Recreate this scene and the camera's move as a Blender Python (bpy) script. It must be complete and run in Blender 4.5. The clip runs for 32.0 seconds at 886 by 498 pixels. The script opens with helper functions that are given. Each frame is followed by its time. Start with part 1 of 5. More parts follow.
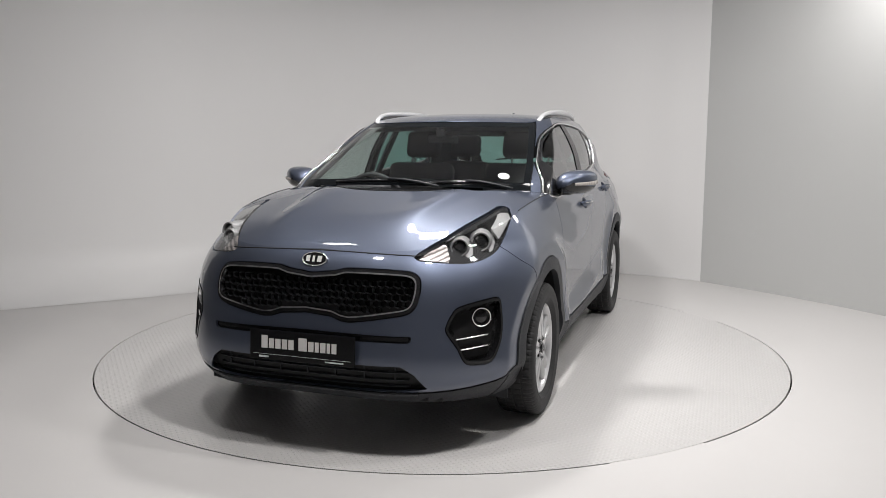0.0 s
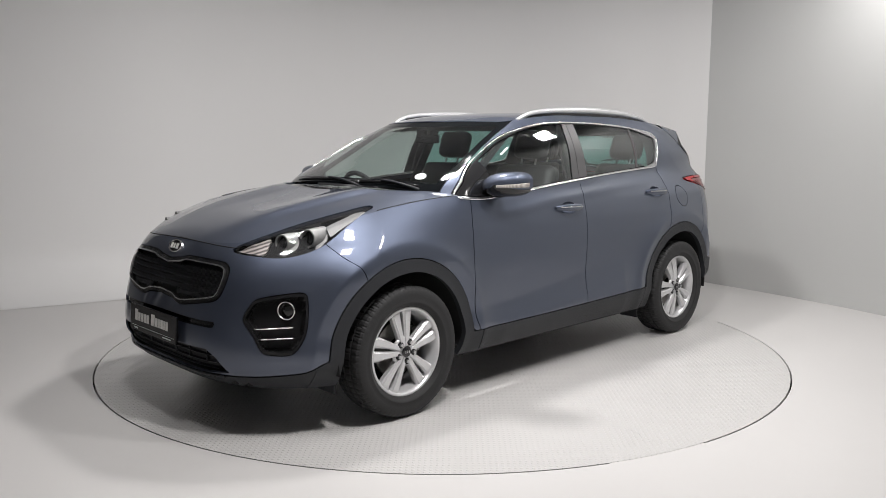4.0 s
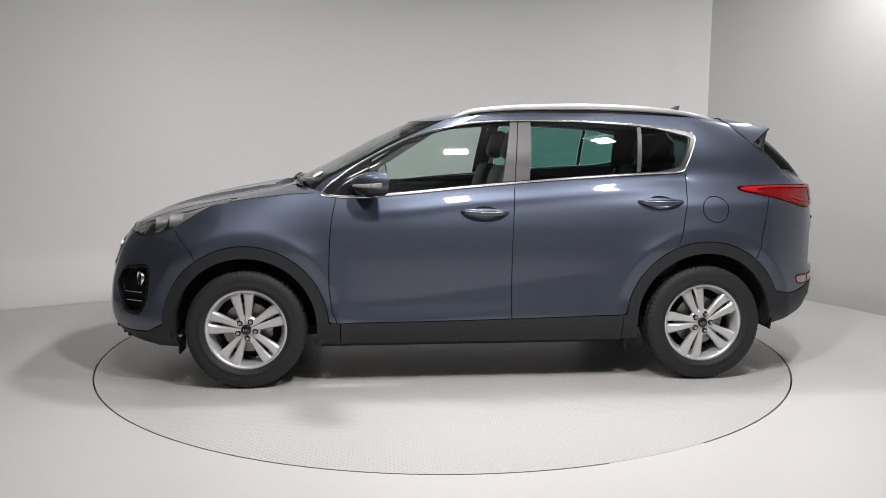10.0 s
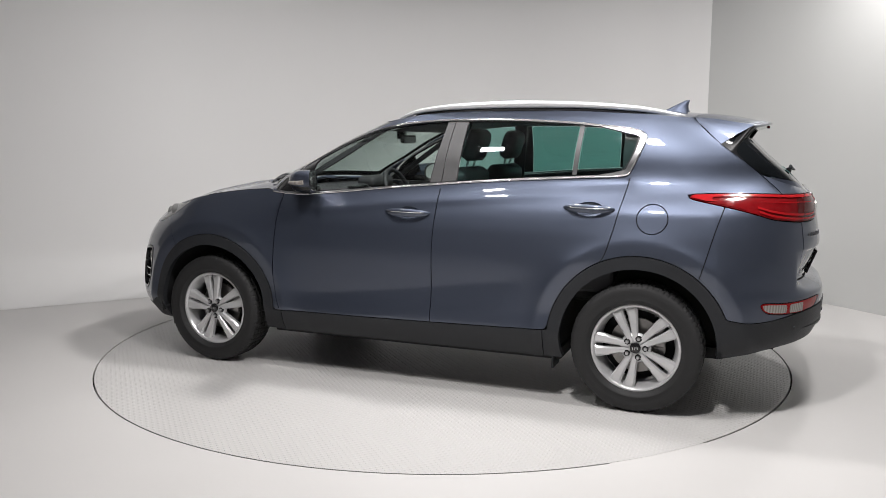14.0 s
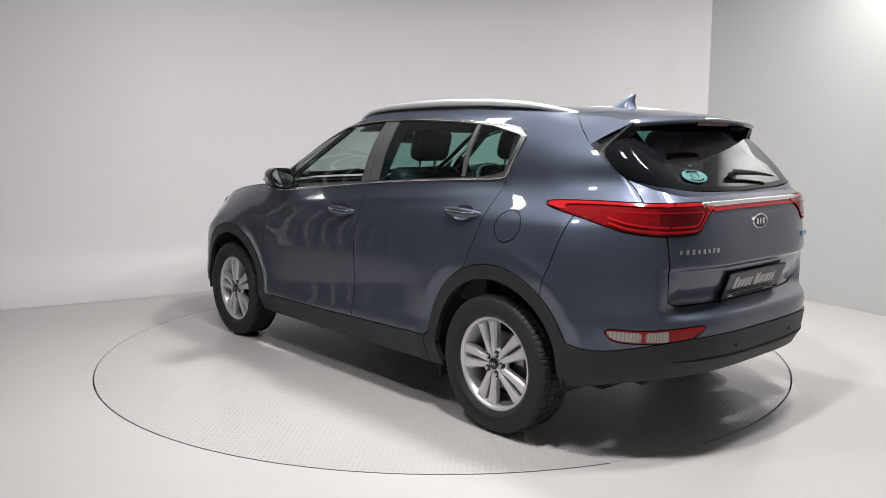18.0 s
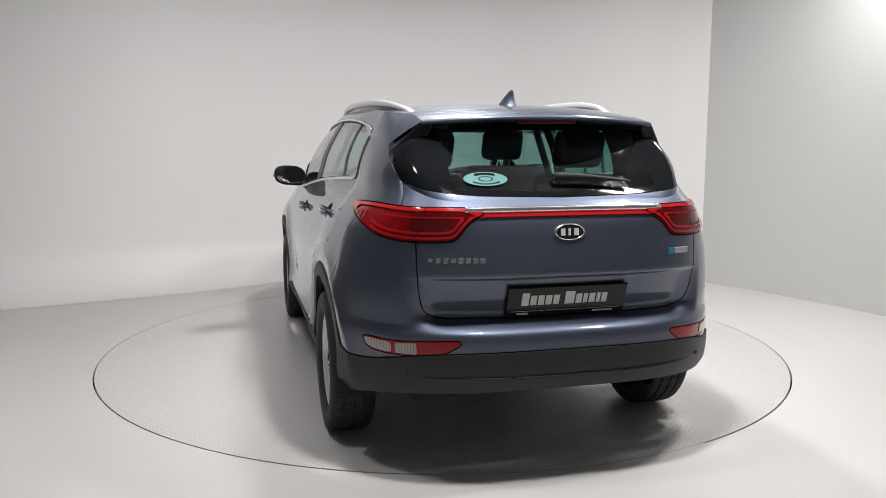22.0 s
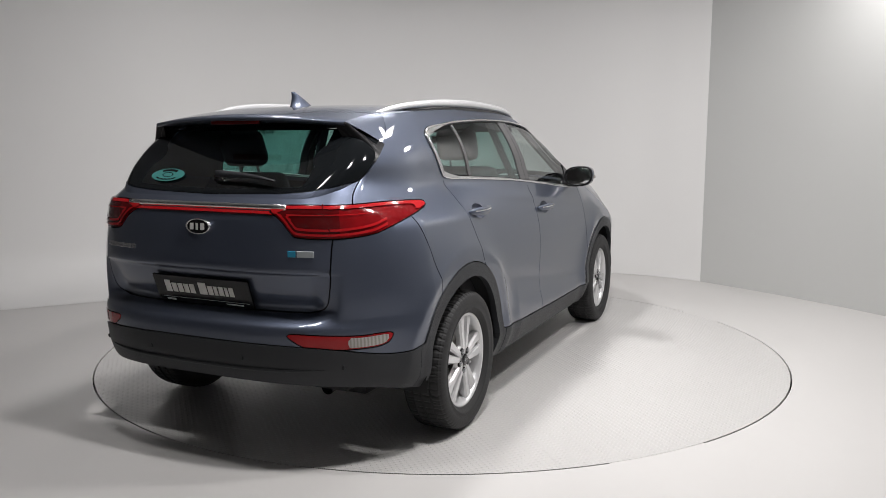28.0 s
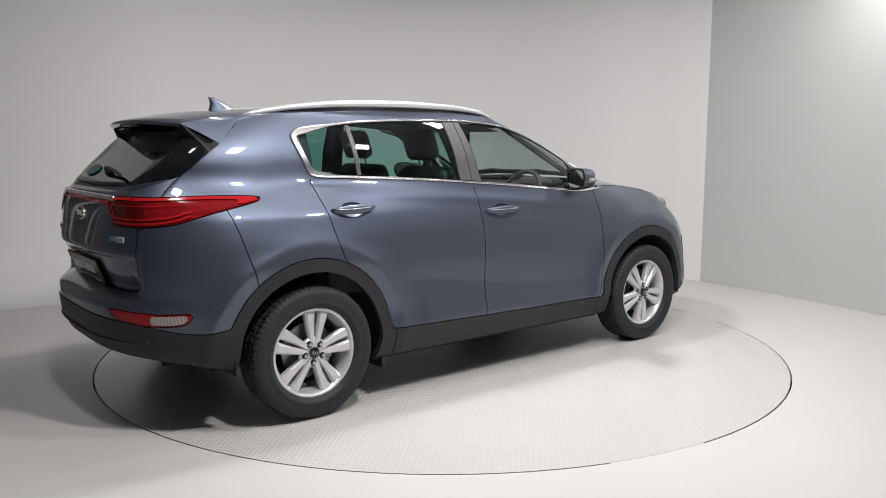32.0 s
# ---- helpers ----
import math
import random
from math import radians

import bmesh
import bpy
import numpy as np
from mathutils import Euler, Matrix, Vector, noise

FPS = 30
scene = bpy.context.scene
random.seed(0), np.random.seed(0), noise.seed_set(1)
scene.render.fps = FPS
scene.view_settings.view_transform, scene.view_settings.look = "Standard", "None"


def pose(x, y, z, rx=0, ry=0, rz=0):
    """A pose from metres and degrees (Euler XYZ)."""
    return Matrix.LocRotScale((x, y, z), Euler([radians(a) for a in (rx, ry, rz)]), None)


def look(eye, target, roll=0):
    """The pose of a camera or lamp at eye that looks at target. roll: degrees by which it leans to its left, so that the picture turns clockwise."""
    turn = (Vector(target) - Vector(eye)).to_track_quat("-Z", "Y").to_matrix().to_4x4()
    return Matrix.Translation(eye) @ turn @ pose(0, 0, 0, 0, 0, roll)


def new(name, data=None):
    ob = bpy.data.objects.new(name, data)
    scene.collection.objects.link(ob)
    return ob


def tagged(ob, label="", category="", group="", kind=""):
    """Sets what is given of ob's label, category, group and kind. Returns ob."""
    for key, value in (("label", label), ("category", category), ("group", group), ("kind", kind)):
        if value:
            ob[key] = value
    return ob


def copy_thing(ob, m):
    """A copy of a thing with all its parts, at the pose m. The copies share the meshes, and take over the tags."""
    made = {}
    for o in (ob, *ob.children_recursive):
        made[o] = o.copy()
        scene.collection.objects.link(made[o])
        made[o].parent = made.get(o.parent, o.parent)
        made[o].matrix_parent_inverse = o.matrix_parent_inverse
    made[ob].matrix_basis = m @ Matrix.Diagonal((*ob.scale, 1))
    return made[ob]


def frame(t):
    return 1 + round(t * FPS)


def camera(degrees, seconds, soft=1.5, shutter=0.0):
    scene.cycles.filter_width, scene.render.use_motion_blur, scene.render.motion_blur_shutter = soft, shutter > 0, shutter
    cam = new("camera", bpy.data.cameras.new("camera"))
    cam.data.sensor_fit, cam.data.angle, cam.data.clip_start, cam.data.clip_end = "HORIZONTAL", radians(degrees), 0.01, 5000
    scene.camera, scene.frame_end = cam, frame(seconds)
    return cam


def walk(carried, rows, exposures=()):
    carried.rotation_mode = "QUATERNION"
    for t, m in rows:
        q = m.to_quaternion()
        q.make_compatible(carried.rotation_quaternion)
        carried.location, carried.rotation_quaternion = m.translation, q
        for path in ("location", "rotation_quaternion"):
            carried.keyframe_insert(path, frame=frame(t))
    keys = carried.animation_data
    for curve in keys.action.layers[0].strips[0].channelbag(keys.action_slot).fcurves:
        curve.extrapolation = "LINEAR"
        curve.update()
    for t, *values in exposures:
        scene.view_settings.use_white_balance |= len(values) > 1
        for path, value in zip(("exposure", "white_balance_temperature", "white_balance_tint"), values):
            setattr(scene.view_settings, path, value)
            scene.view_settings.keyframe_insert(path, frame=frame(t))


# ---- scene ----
cam = camera(58.12, 32.0, soft=0.65)
EXPO = [(0.0, 0.0), (12.0, 0.03), (16.5, 0.24), (23.5, 0.23), (25.5, 0.11), (28.0, 0.01), (32.0, 0.05)]
EYE = (0.0, -5.493, 1.4006)
CAM_POSE = Matrix.Translation(EYE) @ Matrix.Rotation(radians(-0.03), 4, "Z") @ pose(0, 0, 0, 90 - 7.633) @ pose(0, 0, 0, 0, 0, 0.066)
walk(cam, [(0.0, CAM_POSE), (32.0, CAM_POSE)], exposures=EXPO)

# ---- light: ceiling lamps of the photo studio ----
world = bpy.data.worlds.new("studio_world")
scene.world = world
world.use_nodes = True
world.node_tree.nodes["Background"].inputs[0].default_value = (0.8, 0.83, 0.88, 1)
world.node_tree.nodes["Background"].inputs[1].default_value = 0.02
scene.view_settings.exposure = 0.0


def lamp(x, y, z, size, power, color=(1, 0.975, 0.965), aim=None, shape="SQUARE", size_y=None):
    data = bpy.data.lights.new("ceiling_lamp", "AREA")
    data.energy, data.color, data.shape, data.size = power, color, shape, size
    if size_y:
        data.shape, data.size_y = "RECTANGLE", size_y
    ob = new("ceiling_lamp", data)
    ob.matrix_world = look((x, y, z), aim or (x, y - 0.001, 0))
    return ob


CEIL = 3.32
# angle round the turntable, watts, distance from its axis, share of that distance at which the lamp is aimed
# the lamp at 9 degrees is an unseen fill, added to brighten the right wall
LAMPS = [(-15, 9, 1.5, 0.65), (-47, 50, 2.65, 0.2), (-81, 79, 2.65, 0.2), (-115, 28, 2.65, 0.2), (-150, 9, 1.5, 0.2), (9, 31, 3.2, 0.95), (-90, 64, 0.2, 1.02)]
for la, lp, lr, lk in LAMPS:  # panels in a ring above the turntable, turned towards the car, one over its middle, and the added one by the right wall
    lx, ly = lr * math.cos(radians(la)), lr * math.sin(radians(la))
    lamp(lx, ly, 3.2, 0.22 if lr > 1 else 0.32, lp, aim=(lx * lk, ly * lk, 0), size_y=0.34 if lr > 1 else 0.32)


# ---- materials ----
def material(name, color, rough=0.5, metal=0.0, coat=0.0, bump=0.0, scale=40.0, vary=0.0, vary_scale=3.0, trans=0.0, ior=1.45, spec=0.5, emit=0.0, stretch=None):
    m = bpy.data.materials.new(name)
    m.use_nodes = True
    nt = m.node_tree
    b = nt.nodes["Principled BSDF"]
    b.inputs["Base Color"].default_value = (*color, 1)
    b.inputs["Roughness"].default_value = rough
    b.inputs["Metallic"].default_value = metal
    b.inputs["Coat Weight"].default_value = coat
    b.inputs["Coat Roughness"].default_value = 0.03
    b.inputs["Transmission Weight"].default_value = trans
    b.inputs["IOR"].default_value = ior
    b.inputs["Specular IOR Level"].default_value = spec
    if emit:
        b.inputs["Emission Color"].default_value = (*color, 1)
        b.inputs["Emission Strength"].default_value = emit
    if bump or vary:
        tc = nt.nodes.new("ShaderNodeTexCoord")
        mp = nt.nodes.new("ShaderNodeMapping")
        nt.links.new(tc.outputs["Object"], mp.inputs[0])
        if stretch:
            mp.inputs["Scale"].default_value = stretch
    if vary:
        n = nt.nodes.new("ShaderNodeTexNoise")
        n.inputs["Scale"].default_value, n.inputs["Detail"].default_value = vary_scale, 6
        nt.links.new(mp.outputs[0], n.inputs["Vector"])
        mix = nt.nodes.new("ShaderNodeMix")
        mix.data_type = "RGBA"
        mix.inputs["A"].default_value = (*[max(0, c * (1 - vary)) for c in color], 1)
        mix.inputs["B"].default_value = (*[min(1, c * (1 + vary)) for c in color], 1)
        nt.links.new(n.outputs["Fac"], mix.inputs["Factor"])
        nt.links.new(mix.outputs["Result"], b.inputs["Base Color"])
        rr = nt.nodes.new("ShaderNodeMapRange")
        rr.inputs["To Min"].default_value, rr.inputs["To Max"].default_value = max(0, rough - 0.4 * vary), min(1, rough + 0.4 * vary)
        nt.links.new(n.outputs["Fac"], rr.inputs["Value"])
        nt.links.new(rr.outputs["Result"], b.inputs["Roughness"])
    if bump:
        n2 = nt.nodes.new("ShaderNodeTexNoise")
        n2.inputs["Scale"].default_value, n2.inputs["Detail"].default_value = scale, 4
        nt.links.new(mp.outputs[0], n2.inputs["Vector"])
        bp = nt.nodes.new("ShaderNodeBump")
        bp.inputs["Strength"].default_value, bp.inputs["Distance"].default_value = bump, 0.002
        nt.links.new(n2.outputs["Fac"], bp.inputs["Height"])
        nt.links.new(bp.outputs[0], b.inputs["Normal"])
    return m


M_PAINT = material("blue_grey_paint", (0.089, 0.104, 0.145), 0.46, 0.84, 1.0, spec=0.25, vary=0.04, vary_scale=900)
M_CLAD = material("black_cladding", (0.023, 0.0245, 0.028), 0.5, spec=0.4, bump=0.25, scale=900, vary=0.12, vary_scale=8)
M_GLOSS = material("gloss_black", (0.012, 0.012, 0.013), 0.12, coat=0.2)
M_FIN = material("satin_black_fin", (0.008, 0.008, 0.009), 0.4, spec=0.25)
M_FRIT = material("black_glass_border", (0.006, 0.007, 0.008), 0.06, spec=0.15)
M_DARK = material("dark_liner", (0.018, 0.018, 0.019), 0.85)
M_CHROME = material("chrome", (0.93, 0.93, 0.935), 0.2, 1.0)
M_SATIN = material("satin_aluminium", (0.52, 0.52, 0.53), 0.28, 1.0)
M_RIM = material("silver_alloy", (0.64, 0.64, 0.648), 0.30, 0.45, 0.4, vary=0.04, vary_scale=60)
M_TYRE = material("tyre_rubber", (0.020, 0.020, 0.0207), 0.65, bump=0.3, scale=300, vary=0.2, vary_scale=12)
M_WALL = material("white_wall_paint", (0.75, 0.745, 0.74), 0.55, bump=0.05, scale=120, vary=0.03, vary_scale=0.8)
# right-hand white wall: weaker light is put into this darker tone
M_WALLDIM = material("white_wall_paint_dimmed", (0.525, 0.53, 0.522), 0.5, bump=0.05, scale=120, vary=0.04, vary_scale=0.7)
M_FLOOR = material("white_floor_paint", (0.59, 0.577, 0.567), 0.42, bump=0.12, scale=60, vary=0.035, vary_scale=1.3)
M_TREAD = material("white_painted_tread_plate", (0.565, 0.553, 0.543), 0.29, vary=0.035, vary_scale=1.3)


def add_tread(m):
    """Raised lozenges of a tread plate, alternating in direction."""
    nt = m.node_tree
    tc = nt.nodes.new("ShaderNodeTexCoord")
    waves = []
    for turn in (45, -45):
        mp = nt.nodes.new("ShaderNodeMapping")
        mp.inputs["Rotation"].default_value = (0, 0, radians(turn))
        nt.links.new(tc.outputs["Object"], mp.inputs[0])
        w = nt.nodes.new("ShaderNodeTexWave")
        w.wave_type, w.bands_direction = "BANDS", "X"
        w.inputs["Scale"].default_value = 12.0
        nt.links.new(mp.outputs[0], w.inputs[0])
        waves.append(w)
    mul = nt.nodes.new("ShaderNodeMath")
    mul.operation = "MULTIPLY"
    nt.links.new(waves[0].outputs["Fac"], mul.inputs[0])
    nt.links.new(waves[1].outputs["Fac"], mul.inputs[1])
    ramp = nt.nodes.new("ShaderNodeMapRange")
    ramp.inputs["From Min"].default_value, ramp.inputs["From Max"].default_value = 0.35, 0.75
    nt.links.new(mul.outputs[0], ramp.inputs["Value"])
    bp = nt.nodes.new("ShaderNodeBump")
    bp.inputs["Strength"].default_value, bp.inputs["Distance"].default_value = 0.8, 0.0028
    nt.links.new(ramp.outputs["Result"], bp.inputs["Height"])
    nt.links.new(bp.outputs[0], nt.nodes["Principled BSDF"].inputs["Normal"])


add_tread(M_TREAD)
M_CEIL = material("ceiling_paint", (0.38, 0.38, 0.385), 0.8, vary=0.03)
M_DARKWALL = material("dark_wall_paint", (0.10, 0.10, 0.105), 0.7, vary=0.08)
# greys of the unseen west and south walls, set for reflections and fill light
M_MIDWALL = material("mid_grey_wall_paint", (0.12, 0.12, 0.123), 0.7, vary=0.06)
M_GREYWALL = material("grey_wall_paint", (0.37, 0.37, 0.375), 0.7, vary=0.05)
M_PIT = material("gap_shadow_steel", (0.01, 0.01, 0.01), 0.9)


def link_mesh(name, verts, faces, mat, parent=None, smooth=True, label="", loc=None):
    me = bpy.data.meshes.new(name)
    me.from_pydata([tuple(map(float, v)) for v in verts], [], [tuple(map(int, f)) for f in faces])
    me.materials.append(mat)
    if smooth:
        me.polygons.foreach_set("use_smooth", [True] * len(me.polygons))
    ob = new(name, me)
    if parent:
        ob.parent = parent
    if loc:
        ob.location = loc
    if label:
        tagged(ob, label=label)
    return ob


def part(name, bm, mat, parent, label="", smooth=False, loc=None):
    me = bpy.data.meshes.new(name)
    bm.to_mesh(me)
    bm.free()
    me.materials.append(mat)
    if smooth:
        me.polygons.foreach_set("use_smooth", [True] * len(me.polygons))
    ob = new(name, me)
    if parent:
        ob.parent = parent
    if loc:
        ob.location = loc
    if label:
        tagged(ob, label=label)
    return ob


# ---- the studio: curved white walls, floor, turntable ----
def catmull(points, n=12):
    p = np.array(points, float)
    p = np.vstack([2 * p[0] - p[1], p, 2 * p[-1] - p[-2]])
    out = []
    for i in range(1, len(p) - 2):
        for k in range(n):
            s = k / n
            out.append(0.5 * (2 * p[i] + (p[i + 1] - p[i - 1]) * s + (2 * p[i - 1] - 5 * p[i] + 4 * p[i + 1] - p[i + 2]) * s * s
                              + (3 * p[i] - p[i - 1] - 3 * p[i + 1] + p[i + 2]) * s ** 3))
    out.append(p[-2])
    return np.array(out)


BACK = catmull([(-6.4, 0.2), (-5.2, 0.8), (-3.92, 1.45), (-2.8, 2.08), (-1.75, 2.85), (-0.6, 3.38), (0.65, 3.45), (1.93, 2.97), (2.40, 2.68), (2.62, 2.50)])
RIGHT = catmull([(2.62, 2.50), (2.78, 2.27), (3.18, 1.66), (3.62, 0.83), (4.25, -0.8), (4.7, -2.6), (4.9, -5.0), (4.9, -5.95)])


def wall(name, path, thick=0.12, cove=0.0, label="", mat=M_WALL):
    """A wall along a plan path, with thickness outwards and a rounded foot of radius cove."""
    n = len(path)
    d = np.gradient(path, axis=0)
    d /= np.linalg.norm(d, axis=1)[:, None]
    nor = np.c_[d[:, 1], -d[:, 0]]
    def profile(i):
        c = cove * min(1, max(0.01, (0.4 - path[i, 0]) / 2.4))
        prof = [(c * (1 - math.sin(a)), c * (1 - math.cos(a)) + 0.002) for a in np.linspace(0, math.pi / 2, 11)] if cove else [(0, 0.0)]
        return prof + [(0, 1.4), (0, 2.8), (0, CEIL), (-thick, CEIL), (-thick, 0.0)]
    k = len(profile(0))
    verts = [(path[i, 0] + nor[i, 0] * o, path[i, 1] + nor[i, 1] * o, z) for i in range(n) for o, z in profile(i)]
    faces = [(i * k + j, (i + 1) * k + j, (i + 1) * k + j + 1, i * k + j + 1) for i in range(n - 1) for j in range(k - 1)]
    ob = link_mesh(name, verts, faces, mat)
    return tagged(ob, label=label, category="wall", kind="structure")


SPLIT = int(np.argmax(BACK[:, 0] > -4.15))
wall("wall_northwest", BACK[:SPLIT + 1], label="dark unseen grey wall behind a slatted blind, added for dark reflections", mat=M_DARKWALL)
wall("wall_north", BACK[SPLIT:], cove=0.45, label="curved white painted studio wall with rounded foot")
# its colour is dimmed so that the lit floor stands out at the foot
wall("wall_east", RIGHT, cove=0.0, mat=M_WALLDIM, label="white painted studio wall panel, toned down for weaker light, meeting the floor sharply")
# south and west walls are added out of view to shape bounce and reflections
wall("wall_south", np.array([(4.9, -5.95), (0.0, -5.95), (-6.4, -5.95)]), label="unseen grey wall behind the camera, added to bounce fill light", mat=M_GREYWALL)
wall("wall_west", np.array([(-6.4, -5.95), (-6.4, -2.9), (-6.4, 0.2)]), label="unseen grey wall behind a slatted blind, added for dark reflections", mat=M_MIDWALL)
R_DISC = 2.2565
ang = np.linspace(0, 2 * math.pi, 193)[:-1]


def annulus(name, radii, mat, z=0.0):
    verts = [(r * math.cos(a), r * math.sin(a), z) for r in radii for a in ang]
    n = len(ang)
    faces = [(k * n + i, (k + 1) * n + i, (k + 1) * n + (i + 1) % n, k * n + (i + 1) % n) for k in range(len(radii) - 1) for i in range(n)]
    return verts, faces


verts, faces = annulus("floor", [R_DISC + 0.010, 3.0, 4.5, 7.0, 12.0], M_FLOOR)
n0 = len(verts)
verts += [(v[0], v[1], -0.05) for v in verts[:len(ang)]]
faces += [(i, (i + 1) % len(ang), n0 + (i + 1) % len(ang), n0 + i) for i in range(len(ang))]
tagged(link_mesh("floor", verts, faces, M_FLOOR, smooth=False), label="matt white painted studio floor round the turntable", category="floor", kind="structure")
verts, faces = annulus("turntable_pit", [0.01, 2.4], M_PIT, -0.05)
tagged(link_mesh("turntable_pit", verts, faces, M_PIT, smooth=False), label="dark pit below the turntable", category="pit", kind="structure")
tagged(link_mesh("ceiling", [(-7, -9, CEIL), (5.5, -9, CEIL), (5.5, 4, CEIL), (-7, 4, CEIL), (-7, -9, CEIL + .1), (5.5, -9, CEIL + .1), (5.5, 4, CEIL + .1), (-7, 4, CEIL + .1)],
                 [(0, 1, 2, 3), (4, 5, 6, 7), (0, 1, 5, 4), (1, 2, 6, 5), (2, 3, 7, 6), (3, 0, 4, 7)], M_CEIL, smooth=False), label="plain pale studio ceiling", category="ceiling", kind="structure")

# floor-coloured strips cover the gap where its dark line does not show
for a0, a1 in ((-71, -57), (17, 27)):
    n = 30
    verts = [(r * math.cos(a), r * math.sin(a), z) for r, z in ((R_DISC + 0.0015, -0.02), (R_DISC + 0.0015, -0.0005), (R_DISC + 0.0095, -0.0005)) for a in np.linspace(radians(a0), radians(a1), n)]
    tagged(link_mesh("gap_trim", verts, [(k * n + i, k * n + i + 1, (k + 1) * n + i + 1, (k + 1) * n + i) for k in range(2) for i in range(n - 1)], M_FLOOR, smooth=False), label="white strip over part of the turntable gap", category="trim", kind="structure")

turntable = tagged(new("turntable"), label="round white painted tread plate turntable flush with the floor", category="turntable")
for k in range(5):
    a0, a1 = radians(2 + 72 * k), radians(74 + 72 * k)
    verts, faces = [], []
    n = 40
    for r in (0.02, 0.6, 1.2, 1.8, R_DISC - 0.002, R_DISC):
        e = 0.0005 / r
        verts += [(r * math.cos(a), r * math.sin(a), 0.0) for a in np.linspace(a0 + e, a1 - e, n)]
    faces = [(q * n + i, (q + 1) * n + i, (q + 1) * n + i + 1, q * n + i + 1) for q in range(5) for i in range(n - 1)]
    rim = [5 * n + i for i in range(n)] + [q * n + n - 1 for q in range(4, -1, -1)] + [i for i in range(n - 2, -1, -1)] + [q * n for q in range(1, 5)]
    n0 = len(verts)
    verts += [(verts[i][0], verts[i][1], -0.03) for i in rim]
    m0 = len(rim)
    faces += [(rim[i], n0 + i, n0 + (i + 1) % m0, rim[(i + 1) % m0]) for i in range(m0)]
    link_mesh("plate", verts, faces, M_TREAD, turntable, smooth=False)


# a vertical slatted blind on the dark wall beside the white sweep, and the ring of lamp housings
blind = tagged(new("slatted_blind"), label="white vertical slatted blind hanging before a dark wall", category="blind")
ends = [(-4.35, 1.08), (-6.22, 0.12), (-6.22, -3.9)]
for (xa, ya), (xb, yb) in zip(ends, ends[1:]):
    length = math.hypot(xb - xa, yb - ya)
    turn = math.degrees(math.atan2(yb - ya, xb - xa))
    count = int(length / 0.27)
    for k in range(count):
        q = (k + 0.5) / count
        bm = bmesh.new()
        bmesh.ops.create_cube(bm, size=1, matrix=pose(xa + (xb - xa) * q, ya + (yb - ya) * q, 1.55, 0, 0, turn + 20) @ Matrix.Diagonal((0.055, 0.006, 2.9, 1)))
        part("slat", bm, M_WALL, blind)
    bm = bmesh.new()
    bmesh.ops.create_cube(bm, size=1, matrix=pose((xa + xb) / 2, (ya + yb) / 2, 3.04, 0, 0, turn) @ Matrix.Diagonal((length, 0.06, 0.07, 1)))
    part("head_rail", bm, M_SATIN, blind)
# housings for all of LAMPS, the added fill by the right wall too
for la, lp, lr, lk in LAMPS:
    light_ob = tagged(new("ceiling_light"), label="rectangular white ceiling panel light in a slim metal frame", category="ceiling light", group="ceiling lights in a ring")
    deep = 0.32 if lr > 1 else 0.40
    light_ob.matrix_basis = pose(lr * math.cos(radians(la)), lr * math.sin(radians(la)), 3.24, 0, 0, la)
    bm = bmesh.new()
    bmesh.ops.create_cube(bm, size=1, matrix=Matrix.Translation((0, 0, 0.055)) @ Matrix.Diagonal((0.48, deep - 0.02, 0.08, 1)))
    part("housing", bm, M_CEIL, light_ob)
    for dx, dy, wx, wy in ((0.25, 0, 0.02, deep + 0.02), (-0.25, 0, 0.02, deep + 0.02), (0, deep / 2, 0.48, 0.02), (0, -deep / 2, 0.48, 0.02)):
        bm = bmesh.new()
        bmesh.ops.create_cube(bm, size=1, matrix=Matrix.Translation((dx, dy, 0.045)) @ Matrix.Diagonal((wx, wy, 0.10, 1)))
        part("frame_bar", bm, M_SATIN, light_ob)


# ---- the car ----
OFF = (-0.1408, 0.0826, 0.0)  # the car stands a little off the turntable's axis
car = tagged(new("car"), label="blue-grey metallic compact SUV parked on the white turntable", category="car")


def curve(pairs):
    """A smooth function through (x, value) pairs (monotone cubic)."""
    p = sorted(pairs)
    xs, ys = np.array([a for a, _ in p], float), np.array([b for _, b in p], float)
    h, s = np.diff(xs), np.diff(ys) / np.diff(xs)
    m = np.r_[s[0], (s[:-1] + s[1:]) / 2, s[-1]]
    for i in range(len(s)):
        if abs(s[i]) < 1e-9:
            m[i] = m[i + 1] = 0
    for i in range(1, len(s)):
        if s[i - 1] * s[i] <= 0:
            m[i] = 0
        else:
            m[i] = 2 * s[i - 1] * s[i] / (s[i - 1] + s[i])

    def f(x):
        x = np.clip(np.asarray(x, float), xs[0], xs[-1])
        i = np.clip(np.searchsorted(xs, x) - 1, 0, len(s) - 1)
        t = (x - xs[i]) / h[i]
        return ((1 + 2 * t) * (1 - t) ** 2 * ys[i] + t * (1 - t) ** 2 * h[i] * m[i] + t * t * (3 - 2 * t) * ys[i + 1] + t * t * (t - 1) * h[i] * m[i + 1])
    return f


# profiles of the body, in metres from the middle of the wheelbase
nose = curve([(0.20, 2.10), (0.27, 2.18), (0.35, 2.235), (0.45, 2.245), (0.55, 2.235), (0.65, 2.21), (0.75, 2.18), (0.83, 2.145), (0.89, 2.105), (0.93, 2.06)])
